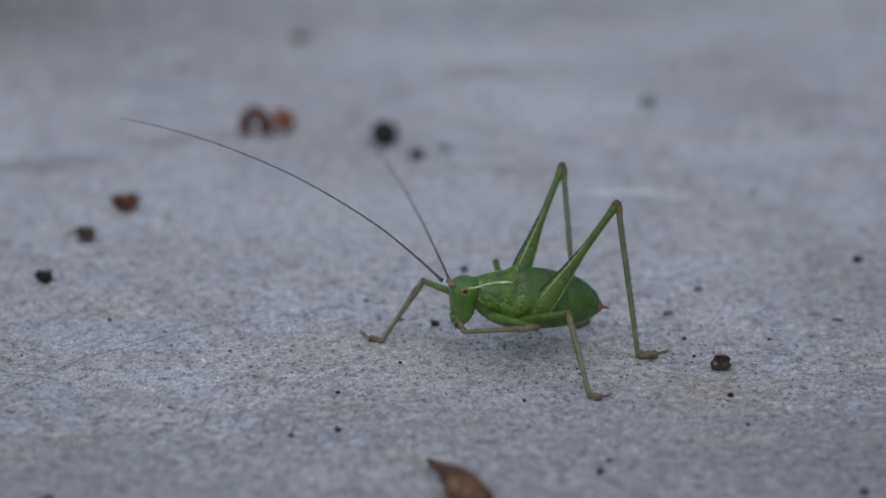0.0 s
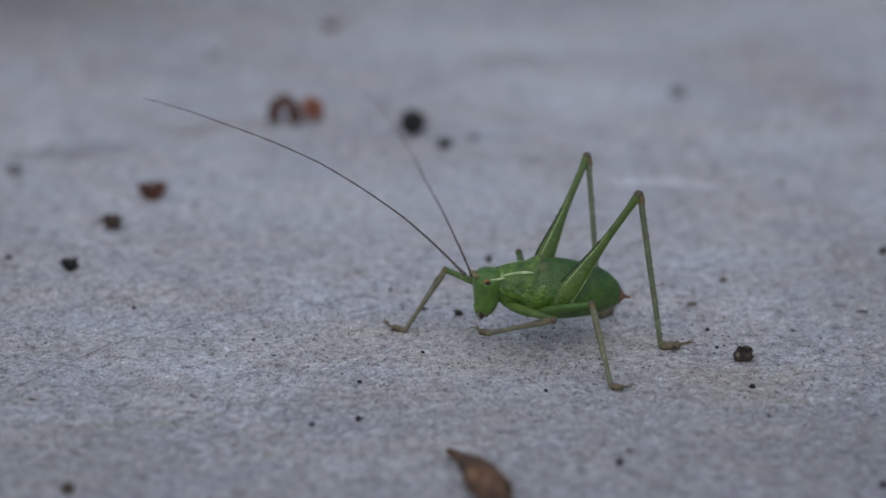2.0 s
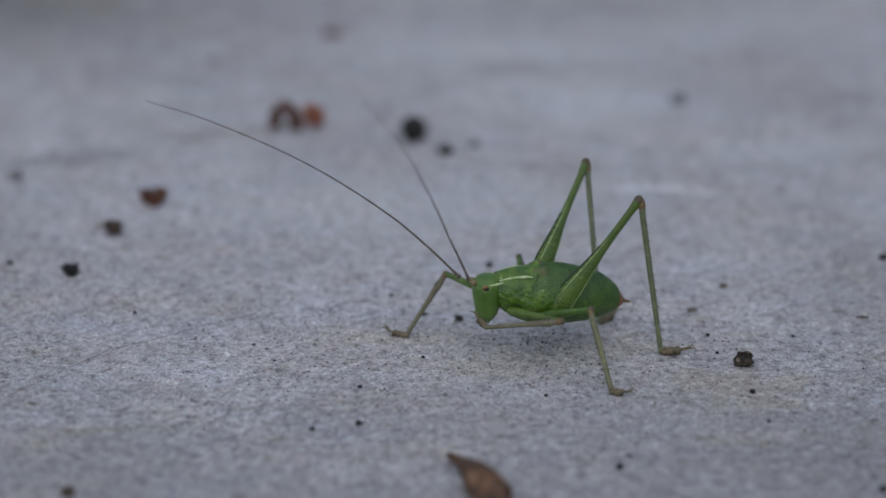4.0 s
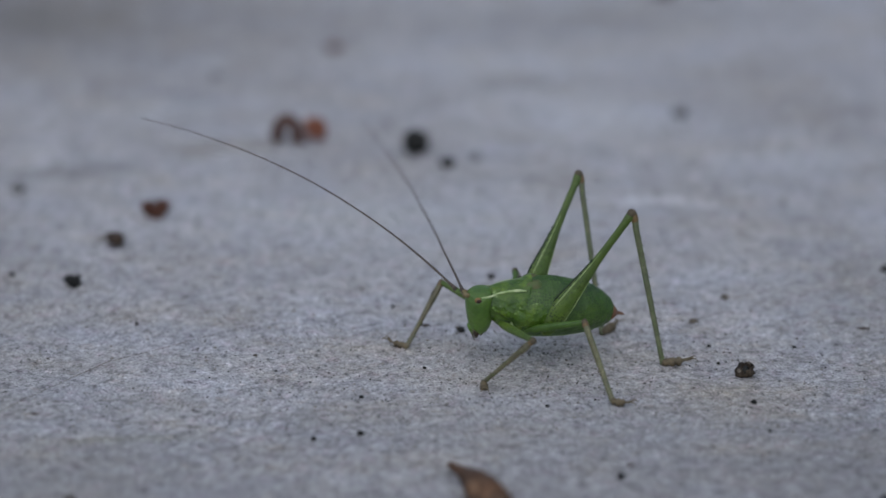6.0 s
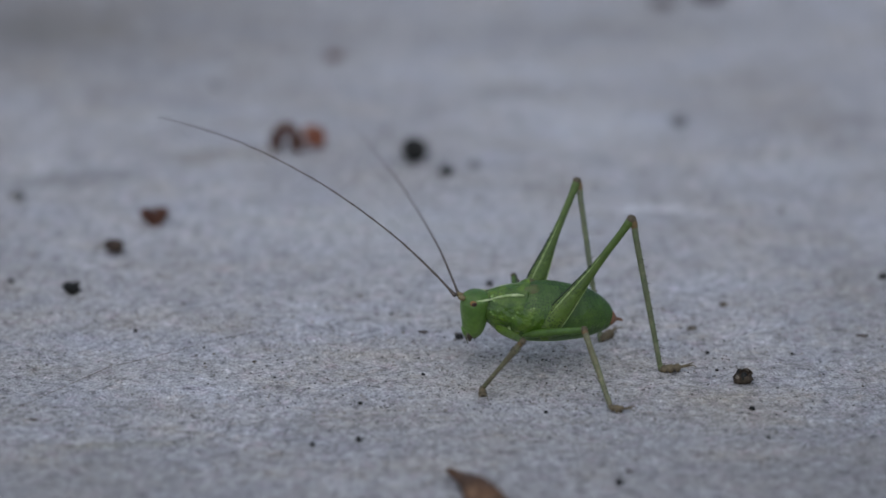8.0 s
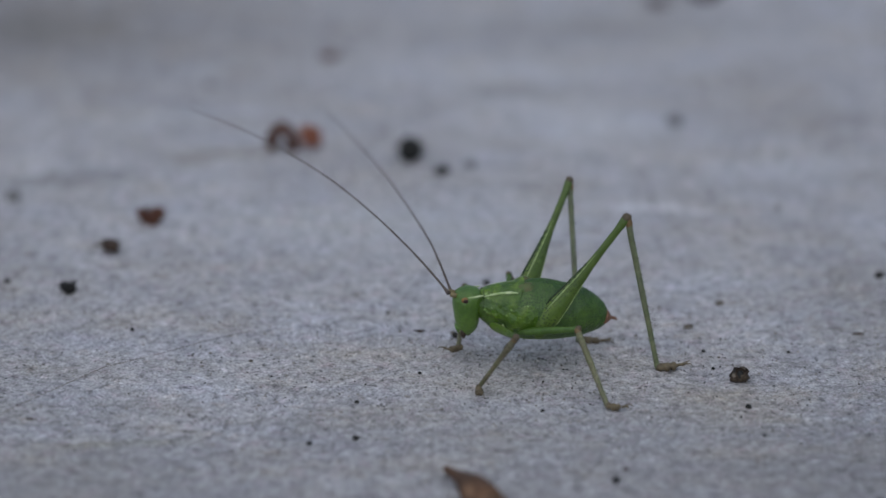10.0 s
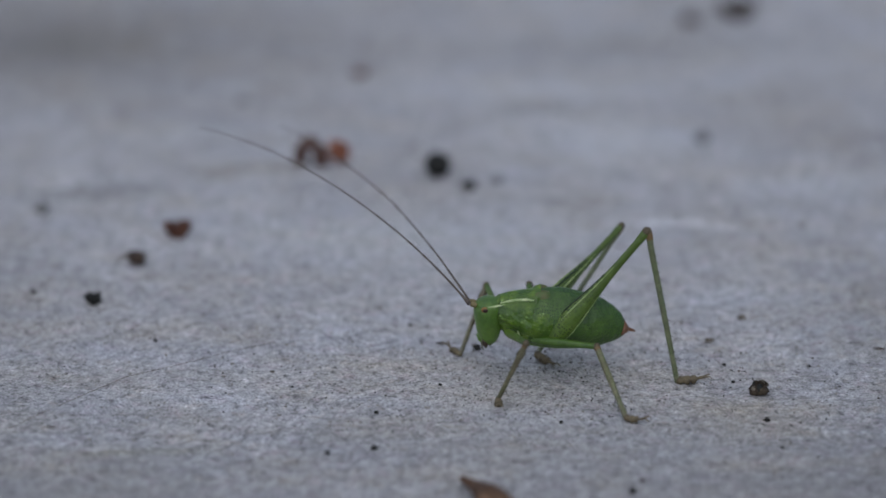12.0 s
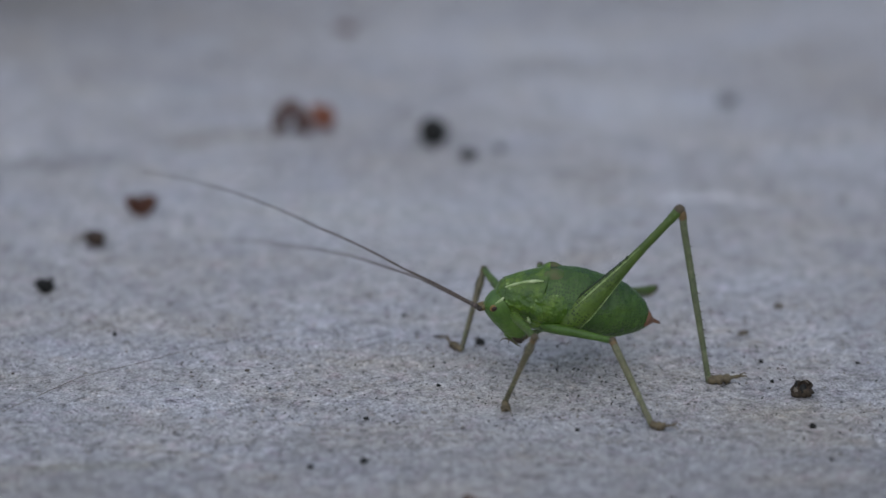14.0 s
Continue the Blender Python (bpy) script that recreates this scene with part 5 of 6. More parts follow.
    walk(CRICKET['middle_tarsus_right'], [
        (0, mm(-0.06, 11.01, 0.3, 0, -90, -156)), (0.5, mm(-0.06, 11.01, 0.3, 0, -90, -156)),
        (1, mm(-0.06, 11.01, 0.3, 0, -90, -156)), (1.5, mm(-0.06, 11.01, 0.3, 0, -90, -156)),
        (2, mm(-0.06, 11.01, 0.3, 0, -90, -156)), (2.5, mm(-0.06, 11.01, 0.3, 0, -90, -156)),
        (3, mm(-0.06, 11.01, 0.3, 0, -90, -156)), (5.5, mm(-0.06, 11.01, 0.3, 0, -90, -156)),
        (6, mm(-0.06, 11.01, 0.3, 0, -90, -156)), (6.5, mm(-0.06, 11.01, 0.3, 0, -90, -156)),
        (7, mm(-0.06, 11.01, 0.3, 0, -90, -156)), (7.5, mm(-0.06, 11.01, 0.3, 0, -90, -156)),
        (8, mm(-0.06, 11.01, 0.3, 0, -90, -156)), (10.5, mm(-0.06, 11.01, 0.3, 0, -90, -156)),
        (11.5, mm(-0.06, 11.01, 0.3, 0, -90, -156)), (12.5, mm(-0.06, 11.01, 0.3, 0, -90, -156)),
        (13.5, mm(-0.06, 11.01, 0.3, 0, -90, -156)), (14, mm(-0.06, 11.01, 0.3, 0, -90, -156)),
    ])
    walk(CRICKET['fore_femur_left'], [
        (0, mm(-2.34, -1.89, 3.97, 81.9, -15.2, 43.4)), (0.5, mm(-2.29, -1.89, 4, 81.9, -16, 42.1)),
        (1, mm(-2.3, -1.88, 4.05, 82.3, -35.9, 41.8)), (1.27, mm(-2.32, -1.88, 4.04, 76.4, -31.9, 48.6)),
        (1.5, mm(-2.35, -1.89, 4.03, 77.4, -52, 41.4)), (1.73, mm(-2.38, -1.91, 3.99, 78.2, -46.4, 43.6)),
        (2, mm(-2.41, -1.93, 3.96, 80.2, -39.4, 43.8)), (2.27, mm(-2.42, -1.92, 3.97, 82.1, -28.7, 44.2)),
        (2.5, mm(-2.44, -1.92, 3.97, 84.1, -18.1, 43.6)), (3, mm(-2.42, -1.89, 4.03, 85.6, -7.6, 43.6)),
        (3.83, mm(-2.55, -1.91, 3.98, 83.7, -8.9, 47.8)), (4.67, mm(-2.79, -1.93, 3.89, 74.4, -37.5, 50.9)),
        (5.5, mm(-2.92, -1.94, 3.84, 76.9, -57.7, 41.7)), (6, mm(-3.08, -1.99, 3.75, 75.4, -56.7, 38.1)),
        (6.5, mm(-3.09, -1.95, 3.82, 71.6, -58.8, 38.4)), (7, mm(-3.07, -1.94, 3.85, 70.9, -59.3, 38)),
        (7.5, mm(-3.13, -1.89, 3.84, 69.2, -59.7, 39.6)), (8, mm(-3.16, -1.84, 3.87, 66.1, -60.8, 40.9)),
        (10.5, mm(-3.46, -1.74, 3.98, 59.1, -64.1, 46.9)), (11, mm(-3.61, -1.56, 4.13, 55.8, -66.1, 49.5)),
        (11.5, mm(-3.63, -1.54, 4.27, 55.6, -67.9, 48.5)), (12, mm(-3.73, -1.5, 4.28, 52.9, -68.6, 51.2)),
        (12.5, mm(-3.82, -1.37, 4.44, 57.3, -69, 49.2)), (13, mm(-3.87, -1.31, 4.66, 61.6, -70.4, 45.4)),
        (13.5, mm(-3.83, -1.21, 4.85, 63.1, -72, 42)), (14, mm(-3.77, -1.23, 4.97, 64.9, -73.3, 38.5)),
    ])
    walk(CRICKET['fore_tibia_left'], [
        (0, mm(1.55, -6.33, 4.78, 103.9, 10.1, -110.6)), (0.5, mm(1.49, -6.42, 4.81, 103.5, 11.8, -115.6)),
        (1, mm(1.29, -6.59, 4.69, 113.4, 29, -109.3)), (1.27, mm(1.53, -6.27, 5.22, 117.1, 22, -102.1)),
        (1.5, mm(0.73, -6.92, 4.83, 135.4, 31.1, -91.4)), (1.73, mm(1, -6.74, 4.84, 127.3, 32, -97.3)),
        (2, mm(1.19, -6.6, 4.74, 117.8, 30.6, -105.3)), (2.27, mm(1.4, -6.43, 4.69, 110.2, 22.3, -107.8)),
        (2.5, mm(1.51, -6.34, 4.56, 103.4, 13.5, -109.4)), (3, mm(1.64, -6.23, 4.48, 97.3, 4.8, -109.8)),
        (3.83, mm(1.77, -5.96, 4.62, 99.6, 5.2, -105.8)), (4.67, mm(1.04, -6.31, 5.16, 123.1, 24.2, -95.9)),
        (5.5, mm(0.08, -7.03, 4.56, 141.1, 34, -88)), (6, mm(-0.51, -7.3, 4.57, 143.8, 25.9, -87)),
        (6.5, mm(-0.85, -7.38, 4.8, 147.2, 24.9, -88)), (7, mm(-0.93, -7.4, 4.85, 148, 24.6, -88.5)),
        (7.5, mm(-0.99, -7.35, 4.91, 148.9, 24, -88)), (8, mm(-1.19, -7.33, 5.05, 151, 23, -88.3)),
        (10.5, mm(-1.6, -7.23, 5.31, 156.1, 21.8, -86)), (11, mm(-1.85, -7.09, 5.48, 159.1, 20.1, -84.6)),
        (11.5, mm(-2.01, -7.13, 5.54, 160.7, 20.1, -84.8)), (12, mm(-2.12, -7.08, 5.59, 162, 19.6, -84.1)),
        (12.5, mm(-2, -6.92, 5.6, 161.4, 18.9, -81.6)), (13, mm(-2.01, -6.88, 5.61, 161.8, 18.9, -80.5)),
        (13.5, mm(-2.18, -6.87, 5.68, 163.2, 18, -81.4)), (14, mm(-2.31, -6.96, 5.7, 164.1, 18.3, -82.7)),
    ])
    walk(CRICKET['fore_tarsus_left'], [
        (0, mm(-3.8, -4.05, 3.36, 0, -52.5, -50.2)), (0.5, mm(-3.64, -3.64, 3.44, 0, -73.2, -25.7)),
        (1, mm(-3.52, -3.68, 2.61, 180, -83.7, 173.7)), (1.27, mm(-3.47, -4.15, 2.69, 180, -51.9, -175.3)),
        (1.5, mm(-3.42, -4.62, 1.18, 154, 5, -53.4)), (1.73, mm(-3.48, -4.22, 1.75, -180, -43.1, 152.6)),
        (2, mm(-3.54, -3.83, 2.33, 180, -76.3, 127.6)), (2.27, mm(-3.71, -3.96, 2.77, -0, -82.9, -48.6)),
        (2.5, mm(-3.88, -4.09, 3.21, 0, -64.8, -45)), (3, mm(-3.93, -4.16, 3.72, 0, -52.5, -50.2)),
        (3.83, mm(-3.89, -4.26, 3.63, 0, -75.8, -50.2)), (4.67, mm(-3.81, -4.46, 2.17, 179.9, -0.1, -20.9)),
        (5.5, mm(-3.77, -4.56, 0.69, 174, -22.7, -35)), (6, mm(-4.16, -5.37, 0.22, 0, -90, 92.1)),
        (6.5, mm(-4.16, -5.37, 0.22, 0, -90, 92.1)), (7, mm(-4.16, -5.37, 0.22, 0, -90, 92.1)),
        (7.5, mm(-4.16, -5.37, 0.22, 0, -90, 92.1)), (8, mm(-4.16, -5.37, 0.22, 0, -90, 92.1)),
        (10.5, mm(-4.16, -5.37, 0.22, 0, -90, 92.1)), (11, mm(-4.16, -5.37, 0.22, 0, -90, 92.1)),
        (11.5, mm(-4.16, -5.37, 0.22, 0, -90, 92.1)), (12, mm(-4.16, -5.37, 0.22, 0, -90, 92.1)),
        (12.5, mm(-4.16, -5.37, 0.22, 0, -90, 92.1)), (13, mm(-4.16, -5.37, 0.22, 0, -90, 92.1)),
        (13.5, mm(-4.16, -5.37, 0.22, 0, -90, 92.1)), (14, mm(-4.16, -5.37, 0.22, 0, -90, 92.1)),
    ])
    walk(CRICKET['fore_femur_right'], [
        (0, mm(-2.85, 0.45, 3.98, -92.5, -35.8, 44.5)), (0.5, mm(-2.81, 0.46, 4.02, -92.8, -35.9, 45.1)),
        (1, mm(-2.82, 0.46, 4.07, -93.3, -35.9, 45.4)), (1.5, mm(-2.88, 0.45, 4.05, -93.1, -36.1, 44.9)),
        (2, mm(-2.95, 0.41, 3.98, -91.5, -36.8, 43.7)), (2.5, mm(-2.98, 0.42, 4, -91.8, -36.8, 43.6)),
        (3, mm(-2.95, 0.45, 4.05, -93.8, -35.5, 44.3)), (5.5, mm(-3.47, 0.39, 3.86, -86.6, -40.2, 39.4)),
        (6, mm(-3.63, 0.35, 3.77, -85.3, -40.3, 37.3)), (6.17, mm(-3.63, 0.36, 3.79, -82.7, -31.6, 25)),
        (6.33, mm(-3.63, 0.38, 3.82, -83.3, -29.7, 11.6)), (6.5, mm(-3.63, 0.39, 3.84, -86, -44.6, 9.6)),
        (7, mm(-3.61, 0.4, 3.87, -100.7, -50.6, 18.5)), (7.5, mm(-3.63, 0.46, 3.85, -99.3, -50.7, 17.2)),
        (8, mm(-3.63, 0.51, 3.87, -100, -54.2, 18.9)), (9.27, mm(-3.75, 0.57, 3.92, -88.4, -52.4, 7.3)),
        (10.5, mm(-3.87, 0.63, 3.96, -101.5, -65, 26.6)), (10.73, mm(-3.9, 0.72, 4.03, -92.7, -63.4, 17.9)),
        (11, mm(-3.93, 0.82, 4.09, -86.5, -61.7, 12.1)), (11.27, mm(-3.94, 0.83, 4.16, -82.6, -59.4, 7.3)),
        (11.5, mm(-3.95, 0.84, 4.24, -80.5, -57.2, 4.4)), (12, mm(-4.03, 0.88, 4.24, -81.3, -57.4, 4.4)),
        (12.5, mm(-4.06, 1.02, 4.38, -83.6, -58.9, 8)), (13, mm(-4.11, 1.08, 4.6, -88.5, -59.9, 12.1)),
        (13.5, mm(-4.03, 1.18, 4.77, -92, -60.2, 16.9)), (14, mm(-3.99, 1.16, 4.9, -92.4, -61.3, 19)),
    ])
    walk(CRICKET['fore_tibia_right'], [
        (0, mm(-6.91, 4.8, 3.77, -125.6, 4.2, 136.1)), (0.5, mm(-6.9, 4.77, 3.79, -125.8, 4, 135.9)),
        (1, mm(-6.91, 4.78, 3.79, -125.8, 4.4, 135.8)), (1.5, mm(-6.94, 4.8, 3.79, -126, 4.6, 136)),
        (2, mm(-6.99, 4.78, 3.86, -126.7, 4.1, 136.7)), (2.5, mm(-7.01, 4.81, 3.85, -126.6, 4.5, 136.7)),
        (3, mm(-6.94, 4.86, 3.73, -125.2, 5.7, 135.8)), (5.5, mm(-7.42, 4.84, 4.13, -130.1, 4.7, 140.2)),
        (6, mm(-7.48, 4.88, 4.14, -130.2, 5.2, 140.7)), (6.17, mm(-6.48, 5.55, 4.44, -120.8, 10.3, 145.4)),
        (6.33, mm(-5.16, 6.1, 4.43, -113, 20.4, 154.3)), (6.5, mm(-4.91, 6.19, 4.14, -117, 37.2, 155.2)),
        (7, mm(-4.66, 6.23, 3.17, -107.5, 49.2, 162.2)), (7.5, mm(-4.65, 6.29, 3.24, -106.7, 49.2, 163.6)),
        (8, mm(-4.73, 6.34, 3.27, -109.4, 52.4, 162.6)), (9.27, mm(-4.64, 6.46, 4.02, -119.9, 45.3, 150.4)),
        (10.5, mm(-5.52, 6.33, 3.46, -142.8, 46.7, 132.8)), (10.73, mm(-5.49, 6.46, 3.9, -144.1, 40.2, 129.9)),
        (11, mm(-5.49, 6.56, 4.26, -145.1, 34.1, 127.5)), (11.27, mm(-5.34, 6.6, 4.55, -144.9, 28.4, 124.3)),
        (11.5, mm(-5.23, 6.63, 4.77, -144.5, 23.2, 121.4)), (12, mm(-5.24, 6.69, 4.72, -144.3, 24.3, 121.1)),
        (12.5, mm(-5.45, 6.8, 4.73, -145.3, 25.7, 122.2)), (13, mm(-5.49, 6.87, 4.68, -145.6, 27.4, 121.3)),
        (13.5, mm(-5.58, 6.93, 4.67, -145.8, 27.9, 122.2)), (14, mm(-5.72, 6.86, 4.78, -147.4, 27.2, 122.6)),
    ])
    walk(CRICKET['fore_tarsus_right'], [
        (0, mm(-10.11, 1.11, 0.29, 0, -90, -28.5)), (0.5, mm(-10.11, 1.11, 0.29, 0, -90, -28.5)),
        (1, mm(-10.11, 1.11, 0.29, 0, -90, -28.5)), (1.5, mm(-10.11, 1.11, 0.29, 0, -90, -28.5)),
        (2, mm(-10.11, 1.11, 0.29, 0, -90, -28.5)), (2.5, mm(-10.11, 1.11, 0.29, 0, -90, -28.5)),
        (3, mm(-10.11, 1.11, 0.29, 0, -90, -28.5)), (5.5, mm(-10.11, 1.11, 0.29, 0, -90, -28.5)),
        (6, mm(-10.11, 1.11, 0.29, 0, -90, -28.5)), (6.17, mm(-8.95, 0.99, 1.42, -180, -60.2, 153.5)),
        (6.33, mm(-6.81, 0.78, 2.23, -174.8, 2.2, 75)), (6.5, mm(-5.66, 0.66, 1.97, 155.3, 6.9, 69)),
        (7, mm(-5.11, 0.37, 1.99, 8.6, 12, 89.1)), (7.5, mm(-5.02, 0.42, 2.12, 8.8, 11.9, 89.9)),
        (8, mm(-4.92, 0.47, 2.05, 9.2, 11.6, 92)), (9.27, mm(-5.36, 0.89, 1.92, -0, -46.5, 35.3)),
        (10.5, mm(-5.81, 1.32, 0.19, -180, -75.6, -140.2)), (10.73, mm(-6.17, 1.8, 0.19, 180, -76.2, -157.8)),
        (11, mm(-6.54, 2.29, 0.19, -180, -79.8, 173.1)), (11.27, mm(-6.87, 2.73, 0.24, 180, -85.8, 144.8)),
        (11.5, mm(-7.2, 3.17, 0.29, 0, -90, -51.8)), (12, mm(-7.2, 3.17, 0.29, 0, -90, -51.8)),
        (12.5, mm(-7.2, 3.17, 0.29, 0, -90, -51.8)), (13, mm(-7.2, 3.17, 0.29, 0, -90, -51.8)),
        (13.5, mm(-7.2, 3.17, 0.29, 0, -90, -51.8)), (14, mm(-7.2, 3.17, 0.29, 0, -90, -51.8)),
    ])
    walk(CRICKET['antenna_left'][0], [
        (0, mm(-5.51, -1.52, 6.51, -0, -62.4, -34.5)), (1.5, mm(-5.47, -1.61, 6.42, 0, -59.5, -34)),
        (2, mm(-5.5, -1.7, 6.24, -0, -58.6, -32.7)), (3, mm(-5.61, -1.66, 6.32, -0, -59.9, -33.7)),
        (5.5, mm(-6.35, -1.58, 6.45, 0, -62, -35.3)), (6.5, mm(-6.35, -1.69, 6.18, -0, -63.1, -34.5)),
        (7.5, mm(-6.29, -1.59, 6.14, 0, -65, -42.8)), (8, mm(-6.28, -1.47, 6.24, 0, -62.2, -40.5)),
        (10.5, mm(-6.55, -1.31, 6.29, 0, -67.7, -51.2)), (11, mm(-6.4, -1.13, 6.11, 0, -68.6, -47.1)),
        (11.5, mm(-6.61, -1.14, 6.24, 0, -66.6, -47.2)), (12, mm(-6.53, -1.05, 6.29, 0, -66.1, -47.1)),
        (12.5, mm(-6.24, -0.82, 6.46, 0, -67.2, -49.8)), (13, mm(-6.35, -0.94, 6.23, 0, -71.2, -48)),
        (13.5, mm(-6.42, -0.98, 5.98, 0, -84.2, -54.8)), (14, mm(-6.12, -1.33, 5.44, 0, -80.8, -37.8)),
    ])
    walk(CRICKET['antenna_left'][1], [
        (0, mm(0, 0, 6.59, 5.2, -7.5, 2)), (1.5, mm(-0, 0, 6.59, 6.4, -9.3, 2.7)),
        (2, mm(-0, 0, 6.59, 5.5, -8, 2.6)), (3, mm(0, 0, 6.59, 5.2, -7.5, 2.3)),
        (5.5, mm(0, 0, 6.6, 4.9, -6.6, 2)), (6.5, mm(0, 0, 6.6, 4.2, -5.7, 1.7)),
        (7.5, mm(0, 0, 6.59, 5.2, -5.9, 1.9)), (8, mm(0, 0, 6.59, 5.2, -6.2, 2.2)),
        (10.5, mm(0, 0, 6.6, 4.6, -3.8, 1.6)), (11, mm(0, 0, 6.59, 4.8, -4.8, 1.5)),
        (11.5, mm(0, 0, 6.59, 5.3, -5.4, 1.8)), (12, mm(0, 0, 6.6, 5.1, -4.7, 1.8)),
        (12.5, mm(0, 0, 6.6, 5.1, -4.5, 1.7)), (13, mm(0, 0, 6.6, 2.7, -1.8, 0.8)),
        (13.5, mm(0, 0, 6.6, 1.1, 0.6, 0.1)), (14, mm(0, 0, 6.6, 1.3, -0.5, 0.2)),
    ])
    walk(CRICKET['antenna_left'][2], [
        (0, mm(-0.99, -0.74, 14.29, 9.4, -14.5, 2.4)), (1.5, mm(-1.2, -0.92, 14.23, 10.6, -16.3, 3.1)),
        (2, mm(-1.04, -0.79, 14.27, 10.6, -16.8, 3.2)), (3, mm(-0.98, -0.75, 14.29, 9.7, -14.9, 3)),
        (5.5, mm(-0.87, -0.69, 14.31, 9.2, -13.5, 2.6)), (6.5, mm(-0.76, -0.6, 14.33, 8.5, -12.6, 2.4)),
        (7.5, mm(-0.77, -0.73, 14.32, 9.4, -11.4, 2.5)), (8, mm(-0.81, -0.73, 14.31, 9.8, -12.8, 2.9)),
        (10.5, mm(-0.49, -0.64, 14.35, 10.1, -9.8, 2.4)), (11, mm(-0.64, -0.67, 14.34, 9, -9.4, 2)),
        (11.5, mm(-0.7, -0.74, 14.32, 9.8, -10.6, 2.4)), (12, mm(-0.61, -0.71, 14.33, 9.7, -10.2, 2.5)),
        (12.5, mm(-0.59, -0.71, 14.34, 10.2, -10, 2.5)), (13, mm(-0.24, -0.38, 14.38, 7.3, -6.5, 1.7)),
        (13.5, mm(0.08, -0.16, 14.4, 4.6, -1.5, 0.3)), (14, mm(-0.07, -0.17, 14.4, 3.5, -2.6, 0.4)),
    ])
    walk(CRICKET['antenna_left'][3], [
        (0, mm(-2.86, -2.1, 21.73, 13.2, -21.1, 1.7)), (1.5, mm(-3.27, -2.47, 21.58, 13, -20.2, 2.7)),
        (2, mm(-3.18, -2.35, 21.6, 13, -21, 2.8)), (3, mm(-2.88, -2.17, 21.71, 12.4, -19.4, 2.7)),
        (5.5, mm(-2.61, -2.02, 21.79, 12.6, -19.3, 2.2)), (6.5, mm(-2.4, -1.82, 21.85, 12.4, -19.2, 1.9)),
        (7.5, mm(-2.23, -2.06, 21.86, 14.4, -19, 1.7)), (8, mm(-2.44, -2.14, 21.8, 14.8, -20.8, 2.1)),
        (10.5, mm(-1.73, -2.06, 21.91, 15, -16, 1.8)), (11, mm(-1.85, -1.93, 21.93, 14.1, -16.9, 1.2)),
        (11.5, mm(-2.06, -2.13, 21.87, 16, -19.7, 1.2)), (12, mm(-1.91, -2.08, 21.9, 15.5, -18.3, 1.7)),
        (12.5, mm(-1.86, -2.14, 21.89, 15.4, -17, 1.7)), (13, mm(-1.08, -1.4, 22.06, 13.8, -15.5, 0.9)),
        (13.5, mm(-0.12, -0.78, 22.17, 8.6, -5.6, 0)), (14, mm(-0.42, -0.65, 22.17, 8, -9.5, -0)),
    ])
    walk(CRICKET['antenna_right'][0], [
        (0, mm(-4.88, -1, 6.16, 0, -85.9, -78.9)), (1.5, mm(-4.99, -1.03, 6.18, 0, -81.9, -76.4)),
        (2, mm(-4.97, -1.15, 5.96, -0, -81.8, -76.7)), (3, mm(-5.04, -1.11, 6.01, 0, -80.6, -76)),
        (5.5, mm(-5.68, -1.08, 6.01, 0, -83.3, -75.9)), (6.5, mm(-5.92, -1.09, 5.98, 0, -83.1, -77.1)),
        (7.5, mm(-5.95, -0.95, 6.02, 0, -79.3, -76.6)), (8, mm(-6.02, -0.86, 6.04, -0, -81.9, -77.7)),
        (10.5, mm(-6.33, -0.68, 6.12, 0, -75.8, -74.1)), (11, mm(-6.18, -0.49, 5.96, -0, -72.1, -59.6)),
        (11.5, mm(-6.48, -0.53, 6, 0, -74.1, -63.7)), (12, mm(-6.28, -0.47, 5.95, 0, -72.8, -62.85)),
        (12.5, mm(-6.16, -0.24, 6.12, 0, -71.5, -62)), (13, mm(-6.27, -0.33, 5.99, 0, -79.4, -61.3)),
        (13.5, mm(-6.21, -0.37, 5.75, -0, -81, -56.5)), (14, mm(-5.92, -0.78, 5.04, 0, -89.1, -49.4)),
    ])
    walk(CRICKET['antenna_right'][1], [
        (0, mm(0, 0, 6.6, 1.6, 0.6, 0.1)), (1.5, mm(0, 0, 6.6, 0.6, 0.9, 0.1)),
        (2, mm(0, 0, 6.6, 2.4, 0.3, 0.4)), (3, mm(0, 0, 6.6, 0.1, 1.1, 0)),
        (5.5, mm(0, 0, 6.6, 1.1, 0.8, 0.1)), (6.5, mm(0, 0, 6.6, 1.5, 0.9, 0.2)),
        (7.5, mm(0, 0, 6.6, 4.3, -0.9, 0.8)), (8, mm(0, 0, 6.6, 4.2, -0.6, 0.6)),
        (10.5, mm(0, 0, 6.6, 6.1, -2, 1.3)), (11, mm(0, 0, 6.6, 1.5, 0.3, 0.5)),
        (11.5, mm(0, 0, 6.6, 3.1, -0.9, 0.8)), (12, mm(0, 0, 6.6, 3.9, -1.7, 1.1)),
        (12.5, mm(0, 0, 6.6, 4.7, -2.5, 1.4)), (13, mm(0, 0, 6.6, 1.7, 0.4, 0.3)),
        (13.5, mm(0, 0, 6.59, 5.2, -4, 0.5)), (14, mm(0, 0, 6.6, 4.3, -4.7, -0.3)),
    ])
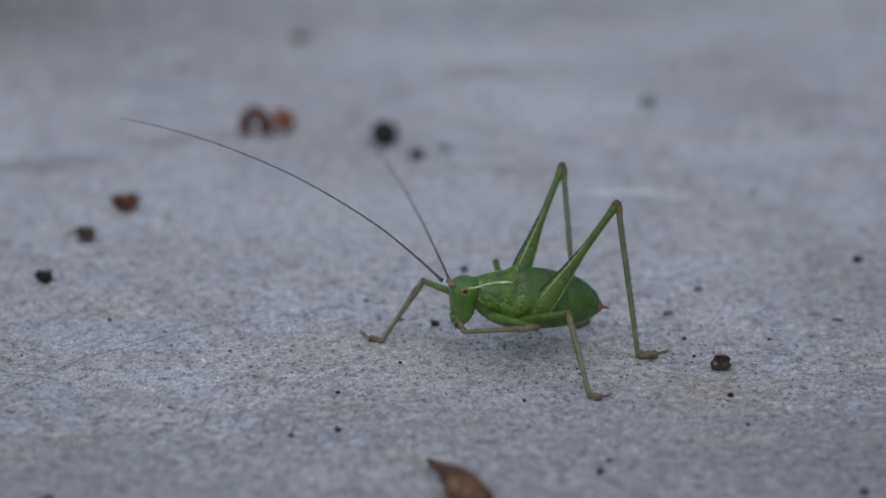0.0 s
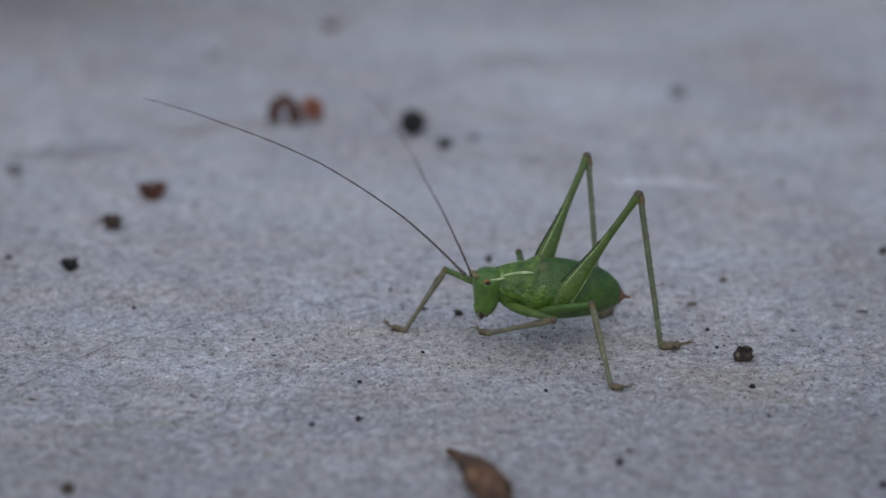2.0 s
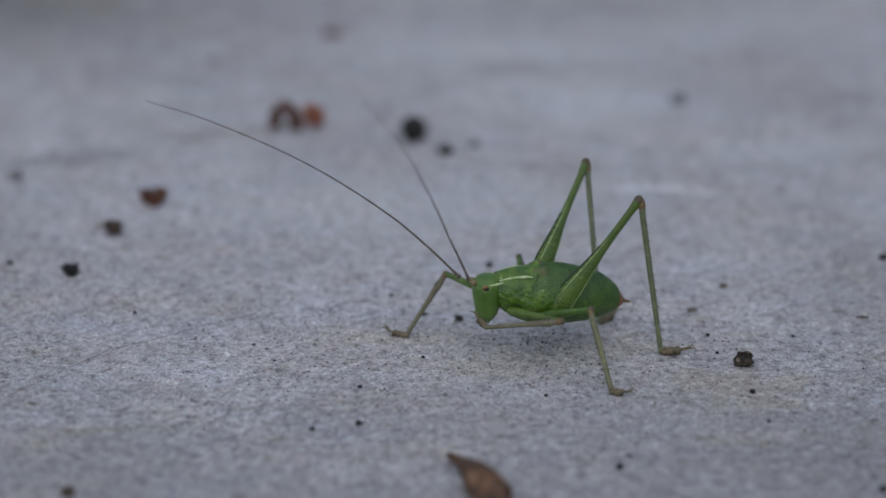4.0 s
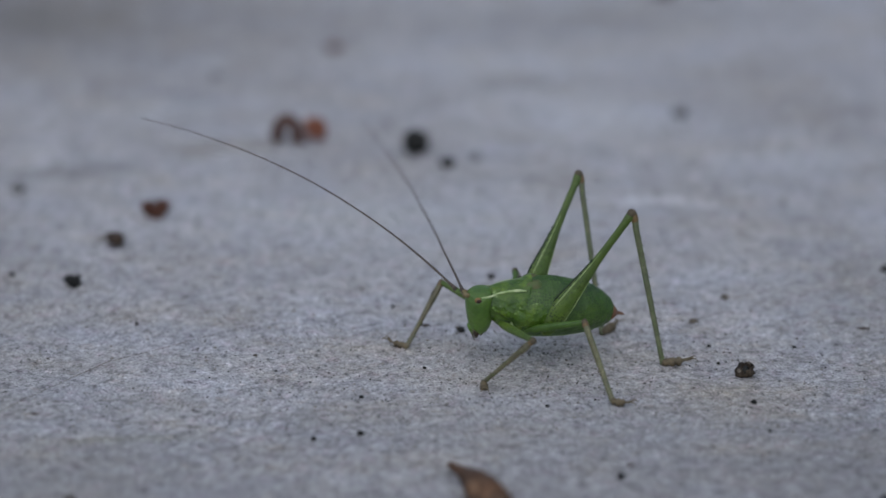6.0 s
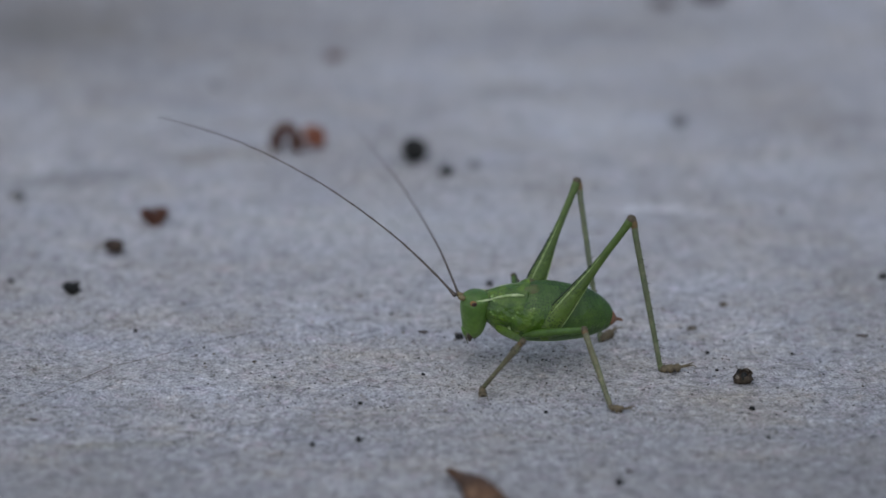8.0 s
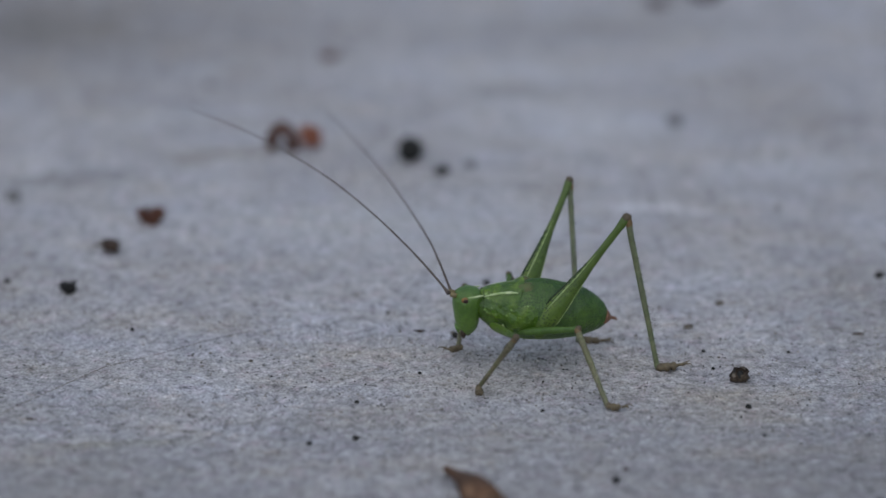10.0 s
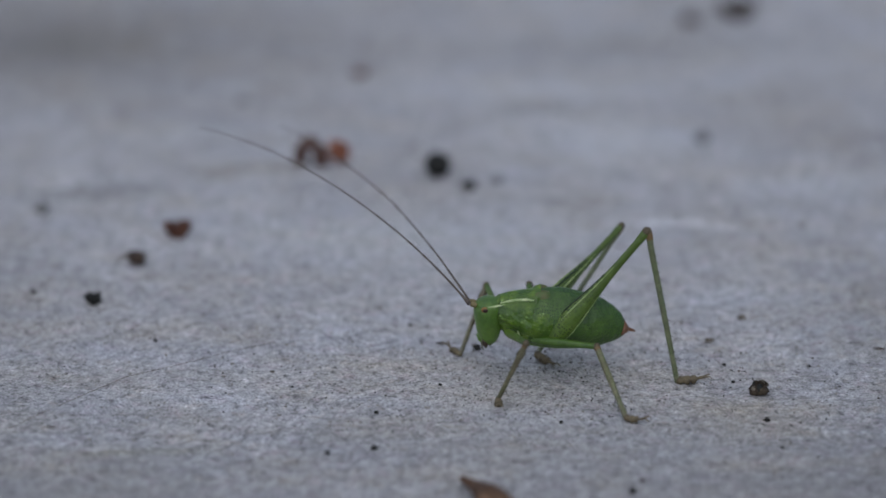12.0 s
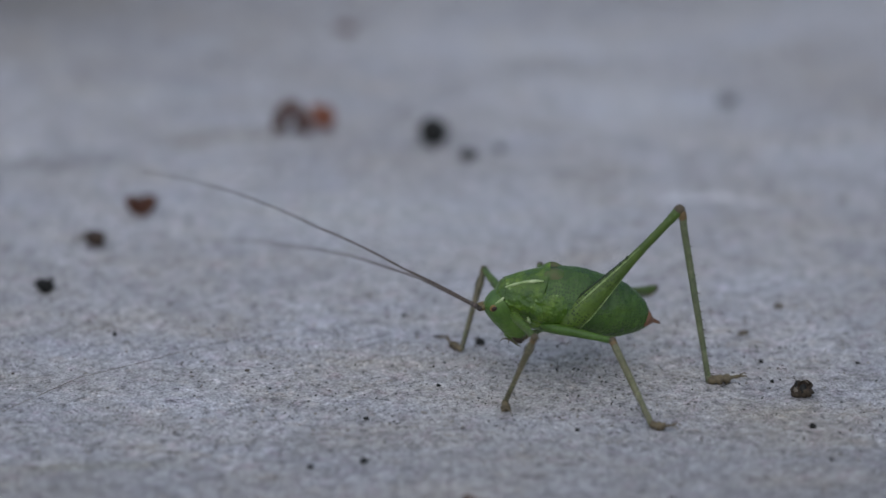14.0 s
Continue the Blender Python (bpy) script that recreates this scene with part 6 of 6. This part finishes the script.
    walk(CRICKET['antenna_right'][2], [
        (0, mm(0.09, -0.22, 14.4, 5.1, 0.2, 0.4)), (1.5, mm(0.12, -0.09, 14.4, 3.7, 1.1, 0.6)),
        (2, mm(0.04, -0.33, 14.39, 3.9, 1, 0.6)), (3, mm(0.15, -0.01, 14.4, 3.6, 1.1, 0.7)),
        (5.5, mm(0.11, -0.14, 14.4, 4.4, 0.6, 0.6)), (6.5, mm(0.12, -0.2, 14.4, 4.4, 0.6, 0.6)),
        (7.5, mm(-0.11, -0.59, 14.37, 7.4, -1.1, 1.3)), (8, mm(-0.07, -0.57, 14.38, 7.6, -1.1, 0.9)),
        (10.5, mm(-0.25, -0.83, 14.34, 10.2, -3.4, 2)), (11, mm(0.04, -0.2, 14.39, 8.7, -5.7, 1.9)),
        (11.5, mm(-0.12, -0.43, 14.38, 9.5, -5.5, 1.8)), (12, mm(-0.23, -0.54, 14.37, 10.2, -6.35, 2.05)),
        (12.5, mm(-0.33, -0.65, 14.36, 10.9, -7.2, 2.3)), (13, mm(0.05, -0.23, 14.39, 7.8, -4.5, 0.8)),
        (13.5, mm(-0.54, -0.71, 14.34, 7.7, -5.3, 0.5)), (14, mm(-0.65, -0.58, 14.34, 8.4, -10, -1.3)),
    ])
    walk(CRICKET['antenna_right'][3], [
        (0, mm(0.11, -0.91, 22.16, 10.7, -2.5, 0.3)), (1.5, mm(0.27, -0.59, 22.18, 12, -3.8, 0.9)),
        (2, mm(0.18, -0.86, 22.17, 8.1, -0.2, 1.1)), (3, mm(0.31, -0.5, 22.18, 12.4, -4, 1.2)),
        (5.5, mm(0.2, -0.74, 22.17, 7.1, 0.2, 0.9)), (6.5, mm(0.21, -0.8, 22.17, 9.8, -1.4, 0.9)),
        (7.5, mm(-0.23, -1.61, 22.1, 12.6, -3.7, 1.6)), (8, mm(-0.2, -1.61, 22.1, 10.8, -1.9, 1.2)),
        (10.5, mm(-0.66, -2.23, 22.01, 13.7, -5.1, 2.3)), (11, mm(-0.68, -1.4, 22.05, 13.6, -10.3, 1.9)),
        (11.5, mm(-0.82, -1.73, 22.03, 13.9, -9.1, 1.8)), (12, mm(-1.02, -1.95, 21.99, 15.35, -11.2, 1.75)),
        (12.5, mm(-1.23, -2.17, 21.95, 16.8, -13.3, 1.7)), (13, mm(-0.54, -1.29, 22.09, 13.5, -10, 0.2)),
        (13.5, mm(-1.24, -1.76, 22.04, 10.3, -7.2, 0.3)), (14, mm(-2.01, -1.69, 21.94, 11.6, -14.2, -2.7)),
    ])


motions()
